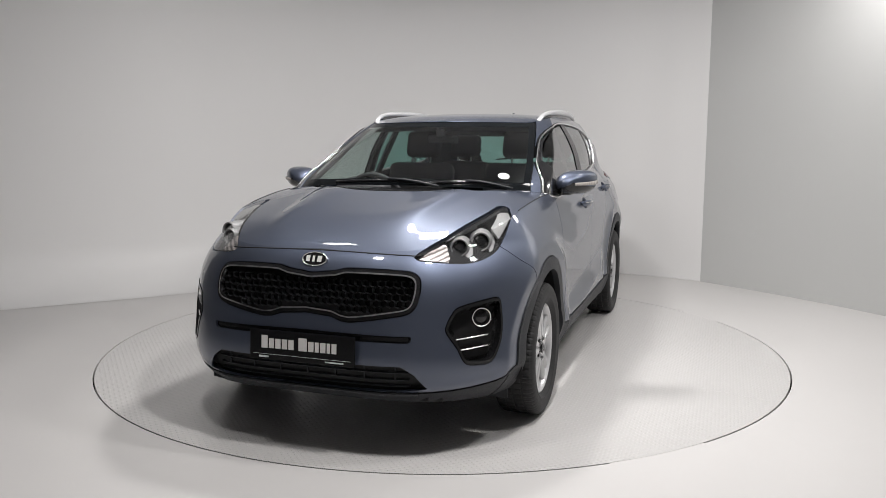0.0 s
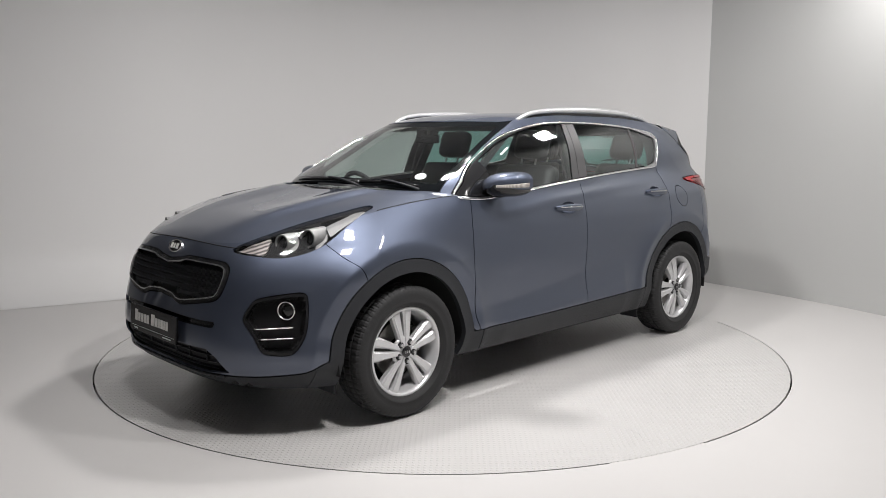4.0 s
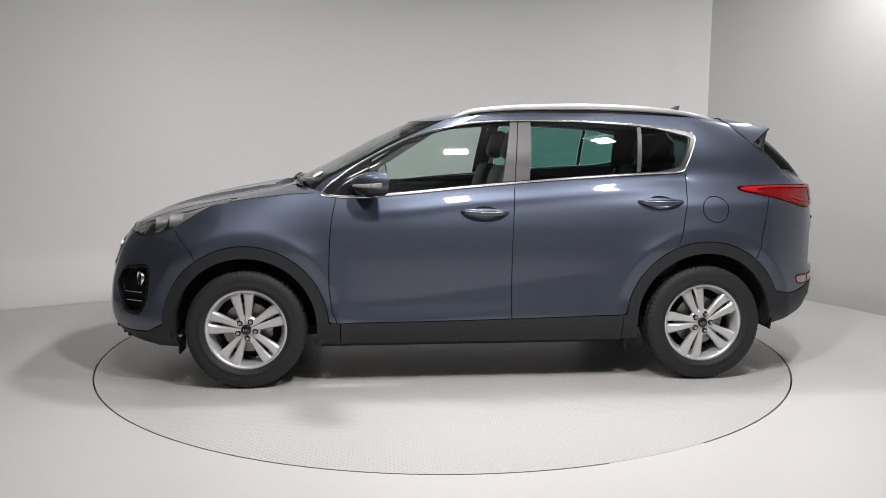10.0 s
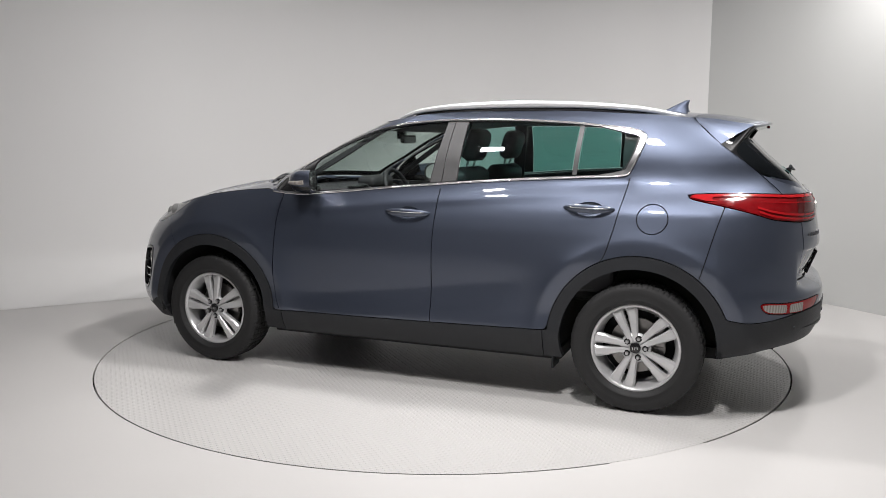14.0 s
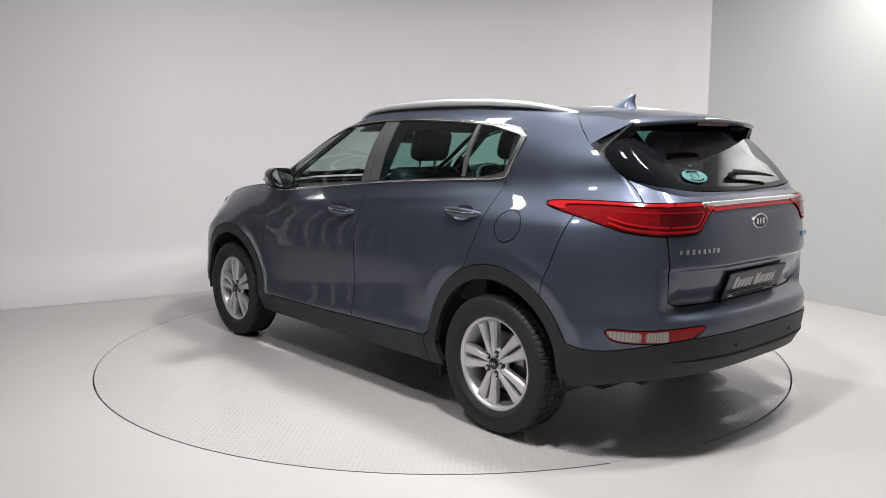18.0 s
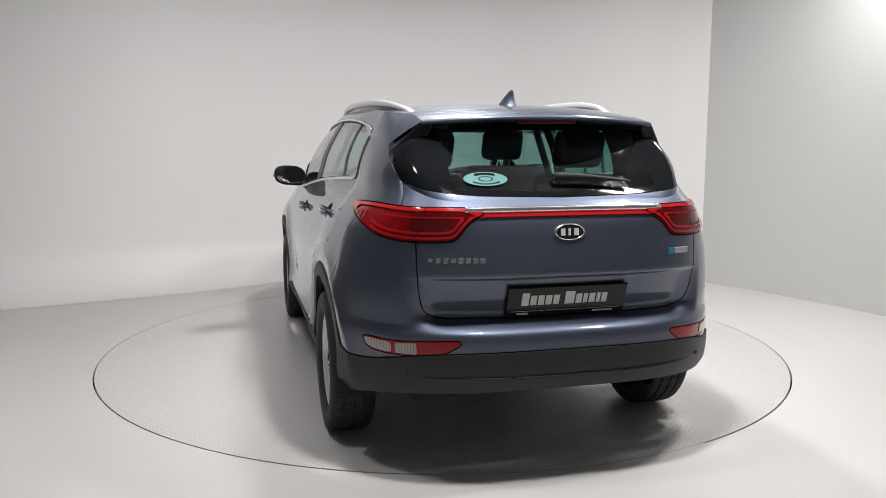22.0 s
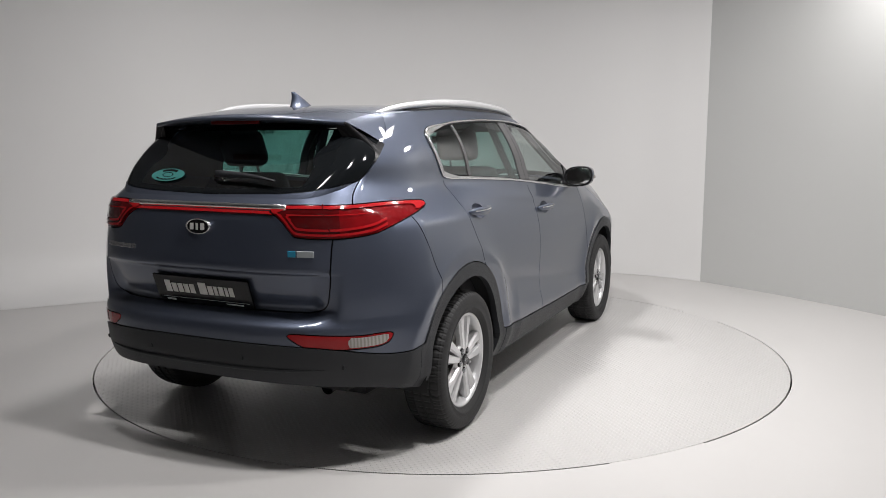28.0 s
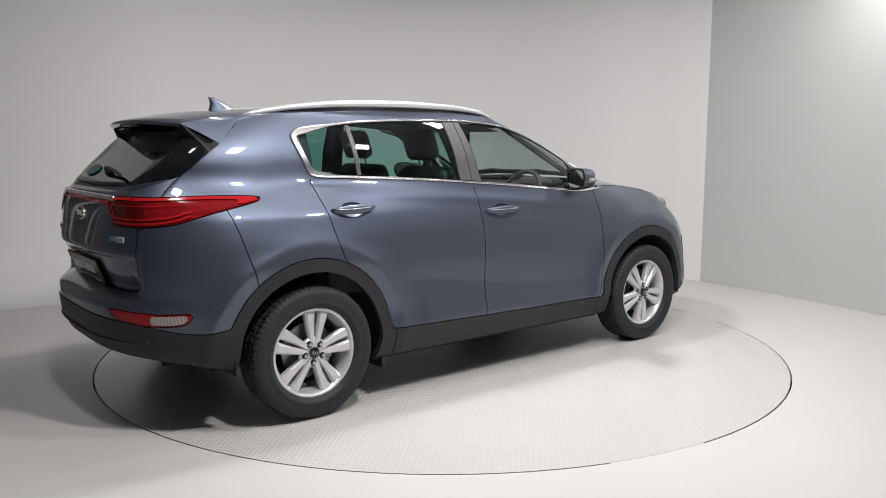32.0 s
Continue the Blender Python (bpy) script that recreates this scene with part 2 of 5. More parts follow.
tail = curve([(0.22, -2.02), (0.30, -2.11), (0.40, -2.20), (0.50, -2.235), (0.60, -2.241), (0.632, -2.238), (0.650, -2.220), (0.675, -2.168), (0.70, -2.136), (0.78, -2.167), (0.835, -2.187), (0.853, -2.194), (0.864, -2.206), (0.88, -2.209), (0.95, -2.198), (1.06, -2.175), (1.12, -2.15), (1.17, -2.10), (1.26, -2.0)])
tail_corner = curve([(0.22, -2.02), (0.30, -2.11), (0.40, -2.20), (0.50, -2.235), (0.60, -2.243), (0.632, -2.240), (0.656, -2.224), (0.75, -2.218), (0.868, -2.209), (0.95, -2.198), (1.06, -2.175), (1.12, -2.15), (1.17, -2.10), (1.26, -2.0)])
belt = curve([(2.2, 0.90), (2.06, 0.915), (1.9, 0.945), (1.75, 0.985), (1.48, 1.05), (1.25, 1.085), (1.05, 1.105), (0.9, 1.112), (0.7, 1.085), (0.42, 1.100), (0.09, 1.133), (-0.24, 1.160), (-0.57, 1.186),
              (-0.9, 1.206), (-1.2, 1.225), (-1.6, 1.25), (-1.85, 1.245), (-2.0, 1.20), (-2.10, 1.165)])
floor_line = curve([(2.25, 0.27), (1.9, 0.235), (0.9, 0.25), (-0.9, 0.25), (-1.7, 0.315), (-2.0, 0.37), (-2.24, 0.402)])
side = curve([(0.2, 0.80), (0.27, 0.855), (0.34, 0.885), (0.39, 0.897), (0.50, 0.888), (0.62, 0.892), (0.78, 0.898), (0.90, 0.889), (0.98, 0.872), (1.06, 0.846), (1.12, 0.822), (1.18, 0.803), (1.26, 0.782)])
taper = curve([(2.2, 0.95), (1.7, 0.995), (1.335, 1.01), (0.9, 1.0), (0.0, 1.0), (-0.9, 1.0), (-1.335, 1.008), (-1.7, 0.985), (-2.2, 0.955)])
fender_roll = curve([(2.2, 0.12), (1.9, 0.10), (1.47, 0.075), (1.05, 0.02), (0.85, 0.0), (-2.3, 0.0)])


rear_square = curve([(0.3, 3.4), (0.62, 3.6), (0.85, 4.0), (1.02, 4.8), (1.08, 6.0), (1.15, 8.8), (1.25, 10.0)])


shoulder = curve([(-0.3, 0.0), (-0.8, 0.030), (-1.1, 0.068), (-1.26, 0.085), (-2.3, 0.085)])
waist = curve([(1.04, 0.0), (1.10, 0.3), (1.15, 0.7), (1.2, 1.0), (1.3, 0.8), (1.46, 0.5), (1.6, 0.45)])


def pinch(x, z):
    """How far the tail narrows above the lamps."""
    return 1 - shoulder(x) * waist(z)


def half_width(x, z, v):
    w = side(z) * taper(x) * pinch(x, z)
    zc = 0.455 + 0.13 * (0.8 - x)  # the crease that rises along the lower doors
    w = w + 0.020 * np.clip((zc - z) / 0.14, 0, 1) ** 1.1 * np.clip((0.86 - np.abs(x)) / 0.25, 0, 1) ** 2
    w = w - fender_roll(x) * np.clip((v - 0.62) / 0.38, 0, 1) ** 2.2
    w = w + 0.006 * np.clip(1 - np.abs(z - belt(x) + 0.065) / 0.04, 0, 1) * np.clip((0.75 - x) / 0.3, 0, 1) * np.clip((x + 1.7) / 0.4, 0, 1)  # shoulder crease
    for cx in (1.335, -1.335):  # flared wheel arches
        r = np.hypot(x - cx, z - 0.355)
        w = w + 0.030 * (np.exp(-np.clip(r - 0.545, 0, 9) / 0.085) - 0.5 * np.clip((0.545 - r) / 0.09, 0, 1)) * np.clip((1.0 - z) / 0.22, 0, 1)
    return w


def ring_lower(v, n=360):
    """One contour of the lower body, from the nose round the left side to the tail."""
    lf, lr = 0.60, 0.50
    u = np.linspace(0, 1, n)
    a, b = 0.24, 0.80
    phi = np.where(u < a, u / a, np.where(u > b, (1 - u) / (1 - b), 1.0)) * math.pi / 2
    z = np.full(n, 0.27 + v * 0.8)
    for _ in range(8):
        corner = np.clip((0.948 - u) / 0.030, 0, 1)  # the step below the plate ends at the tailgate's sides
        xf, xr = nose(z), tail(z) * (1 - corner) + tail_corner(z) * corner
        along = np.clip((u - a) / (b - a), 0, 1)
        x = np.where(u < a, xf - lf * (1 - np.cos(phi) ** (2 / 1.5)), np.where(u > b, xr + lr * (1 - np.cos(phi) ** (2 / 1.5)), (xf - lf) + along * (xr + lr - xf + lf)))
        z = floor_line(x) + v * (belt(x) - floor_line(x))
    s = np.sin(phi) ** (2 / np.where(u < a, 4.2, rear_square(z)))
    y = half_width(x, z, v) * s
    return np.c_[x, y, z]


windscreen = curve([(1.10, 1.165), (1.16, 1.11), (1.303, 0.845), (1.408, 0.65), (1.498, 0.456), (1.54, 0.361), (1.6, 0.2)])
rear_glass = curve([(1.10, -2.15), (1.165, -2.108), (1.25, -2.02), (1.33, -1.93), (1.40, -1.86), (1.46, -1.80), (1.53, -1.74)])
greenhouse = curve([(1.08, 0.832), (1.15, 0.812), (1.25, 0.780), (1.35, 0.742), (1.45, 0.695), (1.52, 0.655), (1.56, 0.622), (1.59, 0.59)])
roof_edge = curve([(0.40, 1.532), (0.25, 1.527), (0.09, 1.550), (-0.25, 1.575), (-0.6, 1.582), (-0.92, 1.572), (-1.25, 1.553), (-1.5, 1.535), (-1.75, 1.52)])
roof_mid = curve([(0.42, 1.525), (0.36, 1.54), (0.15, 1.577), (-0.2, 1.602), (-0.6, 1.61), (-1.0, 1.602), (-1.4, 1.583), (-1.75, 1.55)])
house_taper = curve([(1.2, 1.0), (0.5, 1.0), (-0.6, 1.0), (-1.2, 0.985), (-1.7, 0.95), (-2.1, 0.93)])
hood_mid = curve([(2.10, 0.90), (2.06, 0.93), (1.99, 0.966), (1.8, 1.03), (1.6, 1.07), (1.41, 1.105), (1.22, 1.14), (1.10, 1.162), (0.9, 1.17)])


belt_line = belt


def belt(x):
    """The join of lower body and glasshouse, just below the windows."""
    return belt_line(x) - 0.016 * np.clip((0.9 - np.asarray(x)) / 0.1, 0, 1) * np.clip((np.asarray(x) + 1.75) / 0.3, 0, 1)


def house_belt(x):
    return np.where(x > 0.88, 1.112 + (x - 0.88) * 0.20, belt(x))


def ring_house(g, n=360):
    """One contour of the glasshouse."""
    lf, lr = 0.34, 0.50 - 0.08 * g
    u = np.linspace(0, 1, n)
    a, b = 0.24, 0.80
    phi = np.where(u < a, u / a, np.where(u > b, (1 - u) / (1 - b), 1.0)) * math.pi / 2
    z = np.full(n, 1.15 + g * 0.4)
    for _ in range(10):
        xf, xr = windscreen(z), rear_glass(z)
        along = np.clip((u - a) / (b - a), 0, 1)
        x = np.where(u < a, xf - lf * (1 - np.cos(phi) ** (2 / 1.5)), np.where(u > b, xr + lr * (1 - np.cos(phi) ** (2 / 1.5)), (xf - lf) + along * (xr + lr - xf + lf)))
        zn = house_belt(x) + g * (roof_edge(x) - house_belt(x))
        z = 0.5 * z + 0.5 * zn
    s = np.where(u < a, np.sin(phi) ** (2 / 2.7), np.sin(phi) ** (2 / (10.0 + 44.0 * g * (1 - g) - 5.0 * g ** 3)))
    low = (1 - g) ** 2.2
    y = (low * side(z) * taper(x) + (1 - low) * greenhouse(z) * house_taper(x)) * s * pinch(x, z)
    return np.c_[x, y, z]


def grid(rows):
    """Vertices and quads of a sheet of equal rows."""
    rows = np.array(rows)
    k, n, _ = rows.shape
    i, j = np.meshgrid(np.arange(k - 1), np.arange(n - 1), indexing="ij")
    a = (i * n + j).ravel()
    return rows.reshape(-1, 3), np.c_[a, a + 1, a + n + 1, a + n].tolist()


LEVELS = np.sort(np.r_[np.linspace(0, 1, 56), 0.578, 0.596, 0.603, 0.611, 0.618])
lower_rows = [ring_lower(v) for v in LEVELS]
house_rows = [ring_house(g) for g in np.linspace(0, 1, 30)]
step = (lower_rows[-1] - house_rows[0]) * np.clip((-0.85 - lower_rows[-1][:, :1]) / 0.3, 0, 1)  # both sheets share one line behind the doors
house_rows = [row + step * max(0, 1 - g / 0.35) ** 2 for row, g in zip(house_rows, np.linspace(0, 1, 30))]
top = lower_rows[-1]
front = top[top[:, 0] > 0.88]


def bonnet_rows():
    rows = []
    yb = front[:, 1]
    for s in np.linspace(0, 1, 40):
        target = np.minimum(yb / yb[-1], 1)
        cx = 1.115 - 0.235 * target ** 2.2
        cy = yb[-1] * target
        x = front[:, 0] + (cx - front[:, 0]) * s
        y = front[:, 1] + (cy - front[:, 1]) * s
        edge_y = np.interp(-x, -front[:, 0], front[:, 1])
        edge_z = np.interp(-x, -front[:, 0], front[:, 2])
        q = np.clip(y / np.maximum(edge_y, 1e-4), 0, 1)
        ridge = y - 0.31 - 0.12 * (2.0 - x)  # a ridge, steep towards the wing
        z = hood_mid(x) + (edge_z - hood_mid(x)) * q ** 2.8 + 0.019 * np.exp(-(ridge / np.where(ridge > 0, 0.055, 0.15)) ** 2) * np.clip((2.0 - x) * 3, 0, 1) * np.clip((x - 1.05) * 4, 0, 1)
        rows.append(np.c_[x, y, z])
    return rows


def roof_rows():
    ring = house_rows[-1]
    rows = []
    for s in np.linspace(0, 1, 26):
        y = ring[:, 1] * (1 - s)
        x = ring[:, 0] + 0.0 * s
        q = 1 - s
        z = roof_mid(x) + (ring[:, 2] - roof_mid(x)) * q ** 2.4
        rows.append(np.c_[x, y, z])
    return rows


def clip(mesh, g, keep_positive=True):
    """The part of a sheet where the field g of its vertices is positive; cut edges lie on g = 0."""
    verts, faces = mesh
    g = g if keep_positive else -g
    out = [tuple(v) for v in verts]
    cut = {}
    new_faces = []
    pos = g > 0
    for f in faces:
        inside = [pos[i] for i in f]
        if all(inside):
            new_faces.append(tuple(f))
            continue
        if not any(inside):
            continue
        poly = []
        for i, j in zip(f, f[1:] + f[:1] if isinstance(f, list) else f[1:] + f[:1]):
            if pos[i]:
                poly.append(i)
            if pos[i] != pos[j]:
                key = (i, j) if i < j else (j, i)
                if key not in cut:
                    a, b = key
                    t = g[a] / (g[a] - g[b])
                    cut[key] = len(out)
                    out.append(tuple(np.asarray(verts[a]) + t * (np.asarray(verts[b]) - np.asarray(verts[a]))))
                poly.append(cut[key])
        if len(poly) > 2:
            new_faces.append(tuple(poly))
    used = sorted({i for f in new_faces for i in f})
    where = {o: k for k, o in enumerate(used)}
    return np.array([out[i] for i in used]).reshape(-1, 3), [tuple(where[i] for i in f) for f in new_faces]


def inside(poly, p):
    """Signed distance of points p to a closed polygon, positive inside."""
    poly = np.array(poly, float)
    d = np.full(len(p), 1e9)
    ins = np.zeros(len(p), bool)
    for a, b in zip(poly, np.roll(poly, -1, axis=0)):
        e = b - a
        w = p - a
        t = np.clip((w @ e) / (e @ e), 0, 1)
        d = np.minimum(d, np.hypot(*(w - t[:, None] * e).T))
        c1 = (a[1] <= p[:, 1]) & (b[1] > p[:, 1])
        c2 = (a[1] > p[:, 1]) & (b[1] <= p[:, 1])
        cr = e[0] * w[:, 1] - e[1] * w[:, 0]
        ins ^= (c1 & (cr > 0)) | (c2 & (cr < 0))
    return np.where(ins, d, -d)


def smooth_loop(pts, n=5):
    """A closed outline rounded through its points."""
    p = np.array(pts, float)
    out = []
    for i in range(len(p)):
        a, b, c, d = p[i - 1], p[i], p[(i + 1) % len(p)], p[(i + 2) % len(p)]
        for k in range(n):
            s = k / n
            out.append(0.5 * (2 * b + (c - a) * s + (2 * a - 5 * b + 4 * c - d) * s * s + (3 * b - a - 3 * c + d) * s ** 3))
    return np.array(out)


def mirrored(mesh):
    v, f = mesh
    return v * np.array([1, -1, 1]), [tuple(reversed(q)) for q in f]


def both(mesh):
    """A sheet of the left half joined with its mirror image."""
    v, f = mesh
    n = len(v)
    v2, f2 = mirrored(mesh)
    return np.vstack([v, v2]), list(f) + [tuple(i + n for i in q) for q in f2]


def panel(name, mesh, mat, parent=None, label="", thick=0.010, shift=0.0, weld=2e-4, relax=None):
    """A body panel: the sheet with its edges turned inwards."""
    bm = bmesh.new()
    vs = [bm.verts.new(v) for v in mesh[0]]
    for f in mesh[1]:
        try:
            bm.faces.new([vs[i] for i in f])
        except ValueError:
            pass
    if weld:
        bmesh.ops.remove_doubles(bm, verts=bm.verts, dist=weld)
    if relax:  # weld the sheets along the waist
        near = [v for v in bm.verts if v.co.x < -1.2 and v.is_boundary and abs(v.co.z - float(belt(v.co.x))) < 0.004]
        bmesh.ops.remove_doubles(bm, verts=near, dist=0.0098)
    for _ in range(14 if relax else 0):
        bmesh.ops.smooth_vert(bm, verts=[v for v in bm.verts if not v.is_boundary and relax(v.co)], factor=0.5, use_axis_x=True, use_axis_y=True, use_axis_z=True)
    bm.normal_update()
    if shift:
        move = [(v, v.normal * shift) for v in bm.verts]
        for v, d in move:
            v.co += d
    if thick:
        edge = [e for e in bm.edges if e.is_boundary and not all(abs(v.co.y) < 1e-4 for v in e.verts)
                and not all(v.co.x < 0.87 and abs(v.co.z - float(belt(v.co.x))) < 0.0035 for v in e.verts)]
        nor = {v: v.normal.copy() for e in edge for v in e.verts}
        ret = bmesh.ops.extrude_edge_only(bm, edges=edge)
        made = [g for g in ret["geom"] if isinstance(g, bmesh.types.BMVert)]
        tree = {tuple(round(c, 5) for c in v.co): n for v, n in nor.items()}
        for v in made:
            v.co -= tree[tuple(round(c, 5) for c in v.co)] * thick
        for e in edge:
            e.smooth = False
    return part(name, bm, mat, parent or car, label, smooth=True, loc=OFF if not parent or parent is car else None)


LOWER = grid(lower_rows)
HOUSE = grid(house_rows)
BONNET = grid(bonnet_rows())
ROOF = grid(roof_rows())


def xz(p):
    return p[:, [0, 2]]


def yz(p):
    return p[:, [1, 2]]


def lamp_front(p):  # the front corner unrolled
    return np.c_[p[:, 1] - p[:, 0], p[:, 2]]


def lamp_rear(p):  # the rear corner unrolled
    return np.c_[p[:, 1] + p[:, 0], p[:, 2]]


GAP = 0.0026


def cut(mesh, field):
    """Splits a sheet by a field of its points into (inside, outside) with a panel gap between."""
    g = field(mesh[0])
    return clip(mesh, g - GAP), clip(mesh, -g - GAP)


def split(mesh, field):
    g = field(mesh[0])
    return clip(mesh, g), clip(mesh, -g)


def join(*meshes):
    v, f, n = [], [], 0
    for a, b in meshes:
        if len(a):
            v.append(a)
            f += [tuple(i + n for i in q) for q in b]
            n += len(a)
    return np.vstack(v), f


def pair(name, mesh, mat, label="", **kw):
    """The same panel on both sides of the car."""
    a = panel(name, mesh, mat, label=label, **kw)
    b = panel(name, mirrored(mesh), mat, label=label, **kw)
    return a, b


def whole(name, mesh, mat, label="", **kw):
    return panel(name, both(mesh), mat, label=label, **kw)


def tint_glass(name, tint, gloss=0.02, ior=1.5):
    m = bpy.data.materials.new(name)
    m.use_nodes = True
    nt = m.node_tree
    nt.nodes.remove(nt.nodes["Principled BSDF"])
    tr, gl, lw, mx = (nt.nodes.new(k) for k in ("ShaderNodeBsdfTransparent", "ShaderNodeBsdfGlossy", "ShaderNodeLayerWeight", "ShaderNodeMixShader"))
    pw, ad = nt.nodes.new("ShaderNodeMath"), nt.nodes.new("ShaderNodeMath")
    tr.inputs[0].default_value = (*tint, 1)
    gl.inputs["Roughness"].default_value = gloss
    lw.inputs["Blend"].default_value = 0.5
    pw.operation, pw.inputs[1].default_value = "POWER", 3.0
    ad.operation, ad.inputs[1].default_value, ad.inputs[2].default_value = "MULTIPLY_ADD", 0.88, ((ior - 1) / (ior + 1)) ** 2 * 1.9
    ad.use_clamp = True
    nt.links.new(lw.outputs["Facing"], pw.inputs[0])
    nt.links.new(pw.outputs[0], ad.inputs[0])
    nt.links.new(ad.outputs[0], mx.inputs[0])
    nt.links.new(tr.outputs[0], mx.inputs[1])
    nt.links.new(gl.outputs[0], mx.inputs[2])
    nt.links.new(mx.outputs[0], nt.nodes["Material Output"].inputs[0])
    return m


M_GLASS = tint_glass("clear_green_glass", (0.76, 0.85, 0.82))
M_PRIVACY = tint_glass("privacy_tinted_glass", (0.31, 0.55, 0.51))
M_LENS = tint_glass("clear_lamp_lens", (0.93, 0.94, 0.95), 0.03, 1.4)
M_REDLENS = material("red_lamp_lens", (0.33, 0.006, 0.009), 0.10, coat=0.25, spec=0.3, vary=0.25, vary_scale=14)
M_REDMID = material("mid_red_lamp_lens", (0.18, 0.004, 0.006), 0.1, coat=0.35, spec=0.3, vary=0.3, vary_scale=25)
M_REDDARK = material("dark_red_lamp_body", (0.085, 0.003, 0.004), 0.12, coat=0.35, spec=0.3, vary=0.3, vary_scale=20)
M_REDGLOW = material("bright_red_light_guide", (0.36, 0.008, 0.011), 0.15, coat=0.3, spec=0.3)
M_WHITELENS = material("clear_reversing_lens", (0.42, 0.395, 0.37), 0.15, coat=0.6, bump=0.6, scale=90, stretch=(0.15, 0.15, 2.0), vary=0.15, vary_scale=30)
M_AMBER = material("pale_amber_reflector", (0.66, 0.60, 0.57), 0.35, 0.5, 0.6, bump=1.0, scale=50, stretch=(1, 1, 4))


def add_ribs(m, dark, scale, along="X"):
    """Fine moulded ribs across a lamp reflector."""
    nt = m.node_tree
    b = nt.nodes["Principled BSDF"]
    tc, mp, wv, mx = (nt.nodes.new(k) for k in ("ShaderNodeTexCoord", "ShaderNodeMapping", "ShaderNodeTexWave", "ShaderNodeMix"))
    mp.inputs["Rotation"].default_value = (0, radians(70), 0)
    nt.links.new(tc.outputs["Object"], mp.inputs[0])
    nt.links.new(mp.outputs[0], wv.inputs[0])
    wv.bands_direction = along
    wv.inputs["Scale"].default_value, wv.inputs["Distortion"].default_value = scale, 1.5
    mx.data_type = "RGBA"
    mx.inputs["A"].default_value = (*dark, 1)
    mx.inputs["B"].default_value = b.inputs["Base Color"].default_value
    nt.links.new(wv.outputs["Fac"], mx.inputs["Factor"])
    nt.links.new(mx.outputs["Result"], b.inputs["Base Color"])


add_ribs(M_AMBER, (0.10, 0.085, 0.08), 28.0)
add_ribs(M_WHITELENS, (0.27, 0.245, 0.225), 30.0, "Y")
M_SILVER = material("bright_lamp_silver", (0.27, 0.268, 0.265), 0.5, 0.35, bump=0.2, scale=300)
M_BOWL = material("silver_reflector", (0.75, 0.75, 0.76), 0.12, 1.0)
M_BEZEL = material("lamp_bezel", (0.035, 0.036, 0.04), 0.25, 0.3)
M_PILLAR = material("satin_pillar_film", (0.075, 0.074, 0.076), 0.42, vary=0.1, vary_scale=30)
M_PLATE = material("black_plate", (0.006, 0.006, 0.007), 0.14, spec=0.4)
M_DARKCHROME = material("dark_chrome", (0.42, 0.42, 0.44), 0.22, 0.9)
M_BADGE = material("grey_badge_enamel", (0.36, 0.385, 0.40), 0.35)
M_INK = material("silver_lettering", (0.68, 0.67, 0.65), 0.35)
M_SEAT = material("dark_seat_leather", (0.028, 0.028, 0.031), 0.5, bump=0.4, scale=160, vary=0.15, vary_scale=6)
M_TRIM = material("dark_cabin_plastic", (0.028, 0.028, 0.031), 0.6, bump=0.25, scale=500, vary=0.1, vary_scale=5)
M_HEADLINER = material("grey_headliner", (0.16, 0.16, 0.16), 0.9, bump=0.3, scale=400, vary=0.05)
M_BLUE = material("blue_badge", (0.02, 0.22, 0.36), 0.2, coat=0.6)
M_STICKER = material("turquoise_sticker", (0.035, 0.17, 0.16), 0.5, vary=0.05)
M_WHITEPAPER = material("white_sticker", (0.62, 0.68, 0.66), 0.5, vary=0.05)
M_DISC = material("brake_steel", (0.30, 0.29, 0.28), 0.35, 0.9, bump=0.2, scale=200, vary=0.2, vary_scale=30)

# --- outlines: side views are (x, z), end views (y, z), lamps (along the corner, z) ---
DLO = smooth_loop([(0.905, 1.118), (0.754, 1.240), (0.592, 1.334), (0.424, 1.417), (0.256, 1.473), (0.089, 1.509), (-0.078, 1.526), (-0.245, 1.532), (-0.578, 1.529), (-0.911, 1.512), (-1.077, 1.495),
                   (-1.245, 1.476), (-1.312, 1.452), (-1.326, 1.408), (-1.266, 1.262), (-1.225, 1.226), (-1.065, 1.216), (-0.889, 1.208), (-0.561, 1.189), (-0.234, 1.164), (0.092, 1.139), (0.417, 1.108), (0.676, 1.088), (0.844, 1.094)], 4)
GLASS_F = [(0.612, 1.112), (0.622, 1.200), (0.636, 1.290), (0.588, 1.318), (0.420, 1.402), (0.254, 1.457), (0.088, 1.493), (-0.078, 1.510), (-0.196, 1.514), (-0.136, 1.170), (0.352, 1.130)]
GLASS_R = [(-0.327, 1.519), (-0.644, 1.515), (-0.970, 1.498), (-0.949, 1.222), (-0.561, 1.200), (-0.303, 1.180)]
GLASS_Q = smooth_loop([(-1.006, 1.499), (-1.08, 1.492), (-1.19, 1.480), (-1.262, 1.453), (-1.280, 1.407), (-1.244, 1.300), (-1.198, 1.243), (-1.08, 1.233), (-0.982, 1.227), (-0.9785, 1.235), (-0.9835, 1.29), (-0.989, 1.36), (-0.9945, 1.43), (-0.9995, 1.49)], 3)
HEAD = smooth_loop([(-1.600, 0.886), (-1.42, 0.868), (-1.25, 0.862), (-1.10, 0.880), (-0.985, 0.914), (-0.905, 0.957), (-0.815, 1.013), (-0.735, 1.056), (-0.690, 1.073), (-0.760, 1.074), (-0.967, 1.040), (-1.16, 1.005), (-1.347, 0.962), (-1.493, 0.926)], 3)
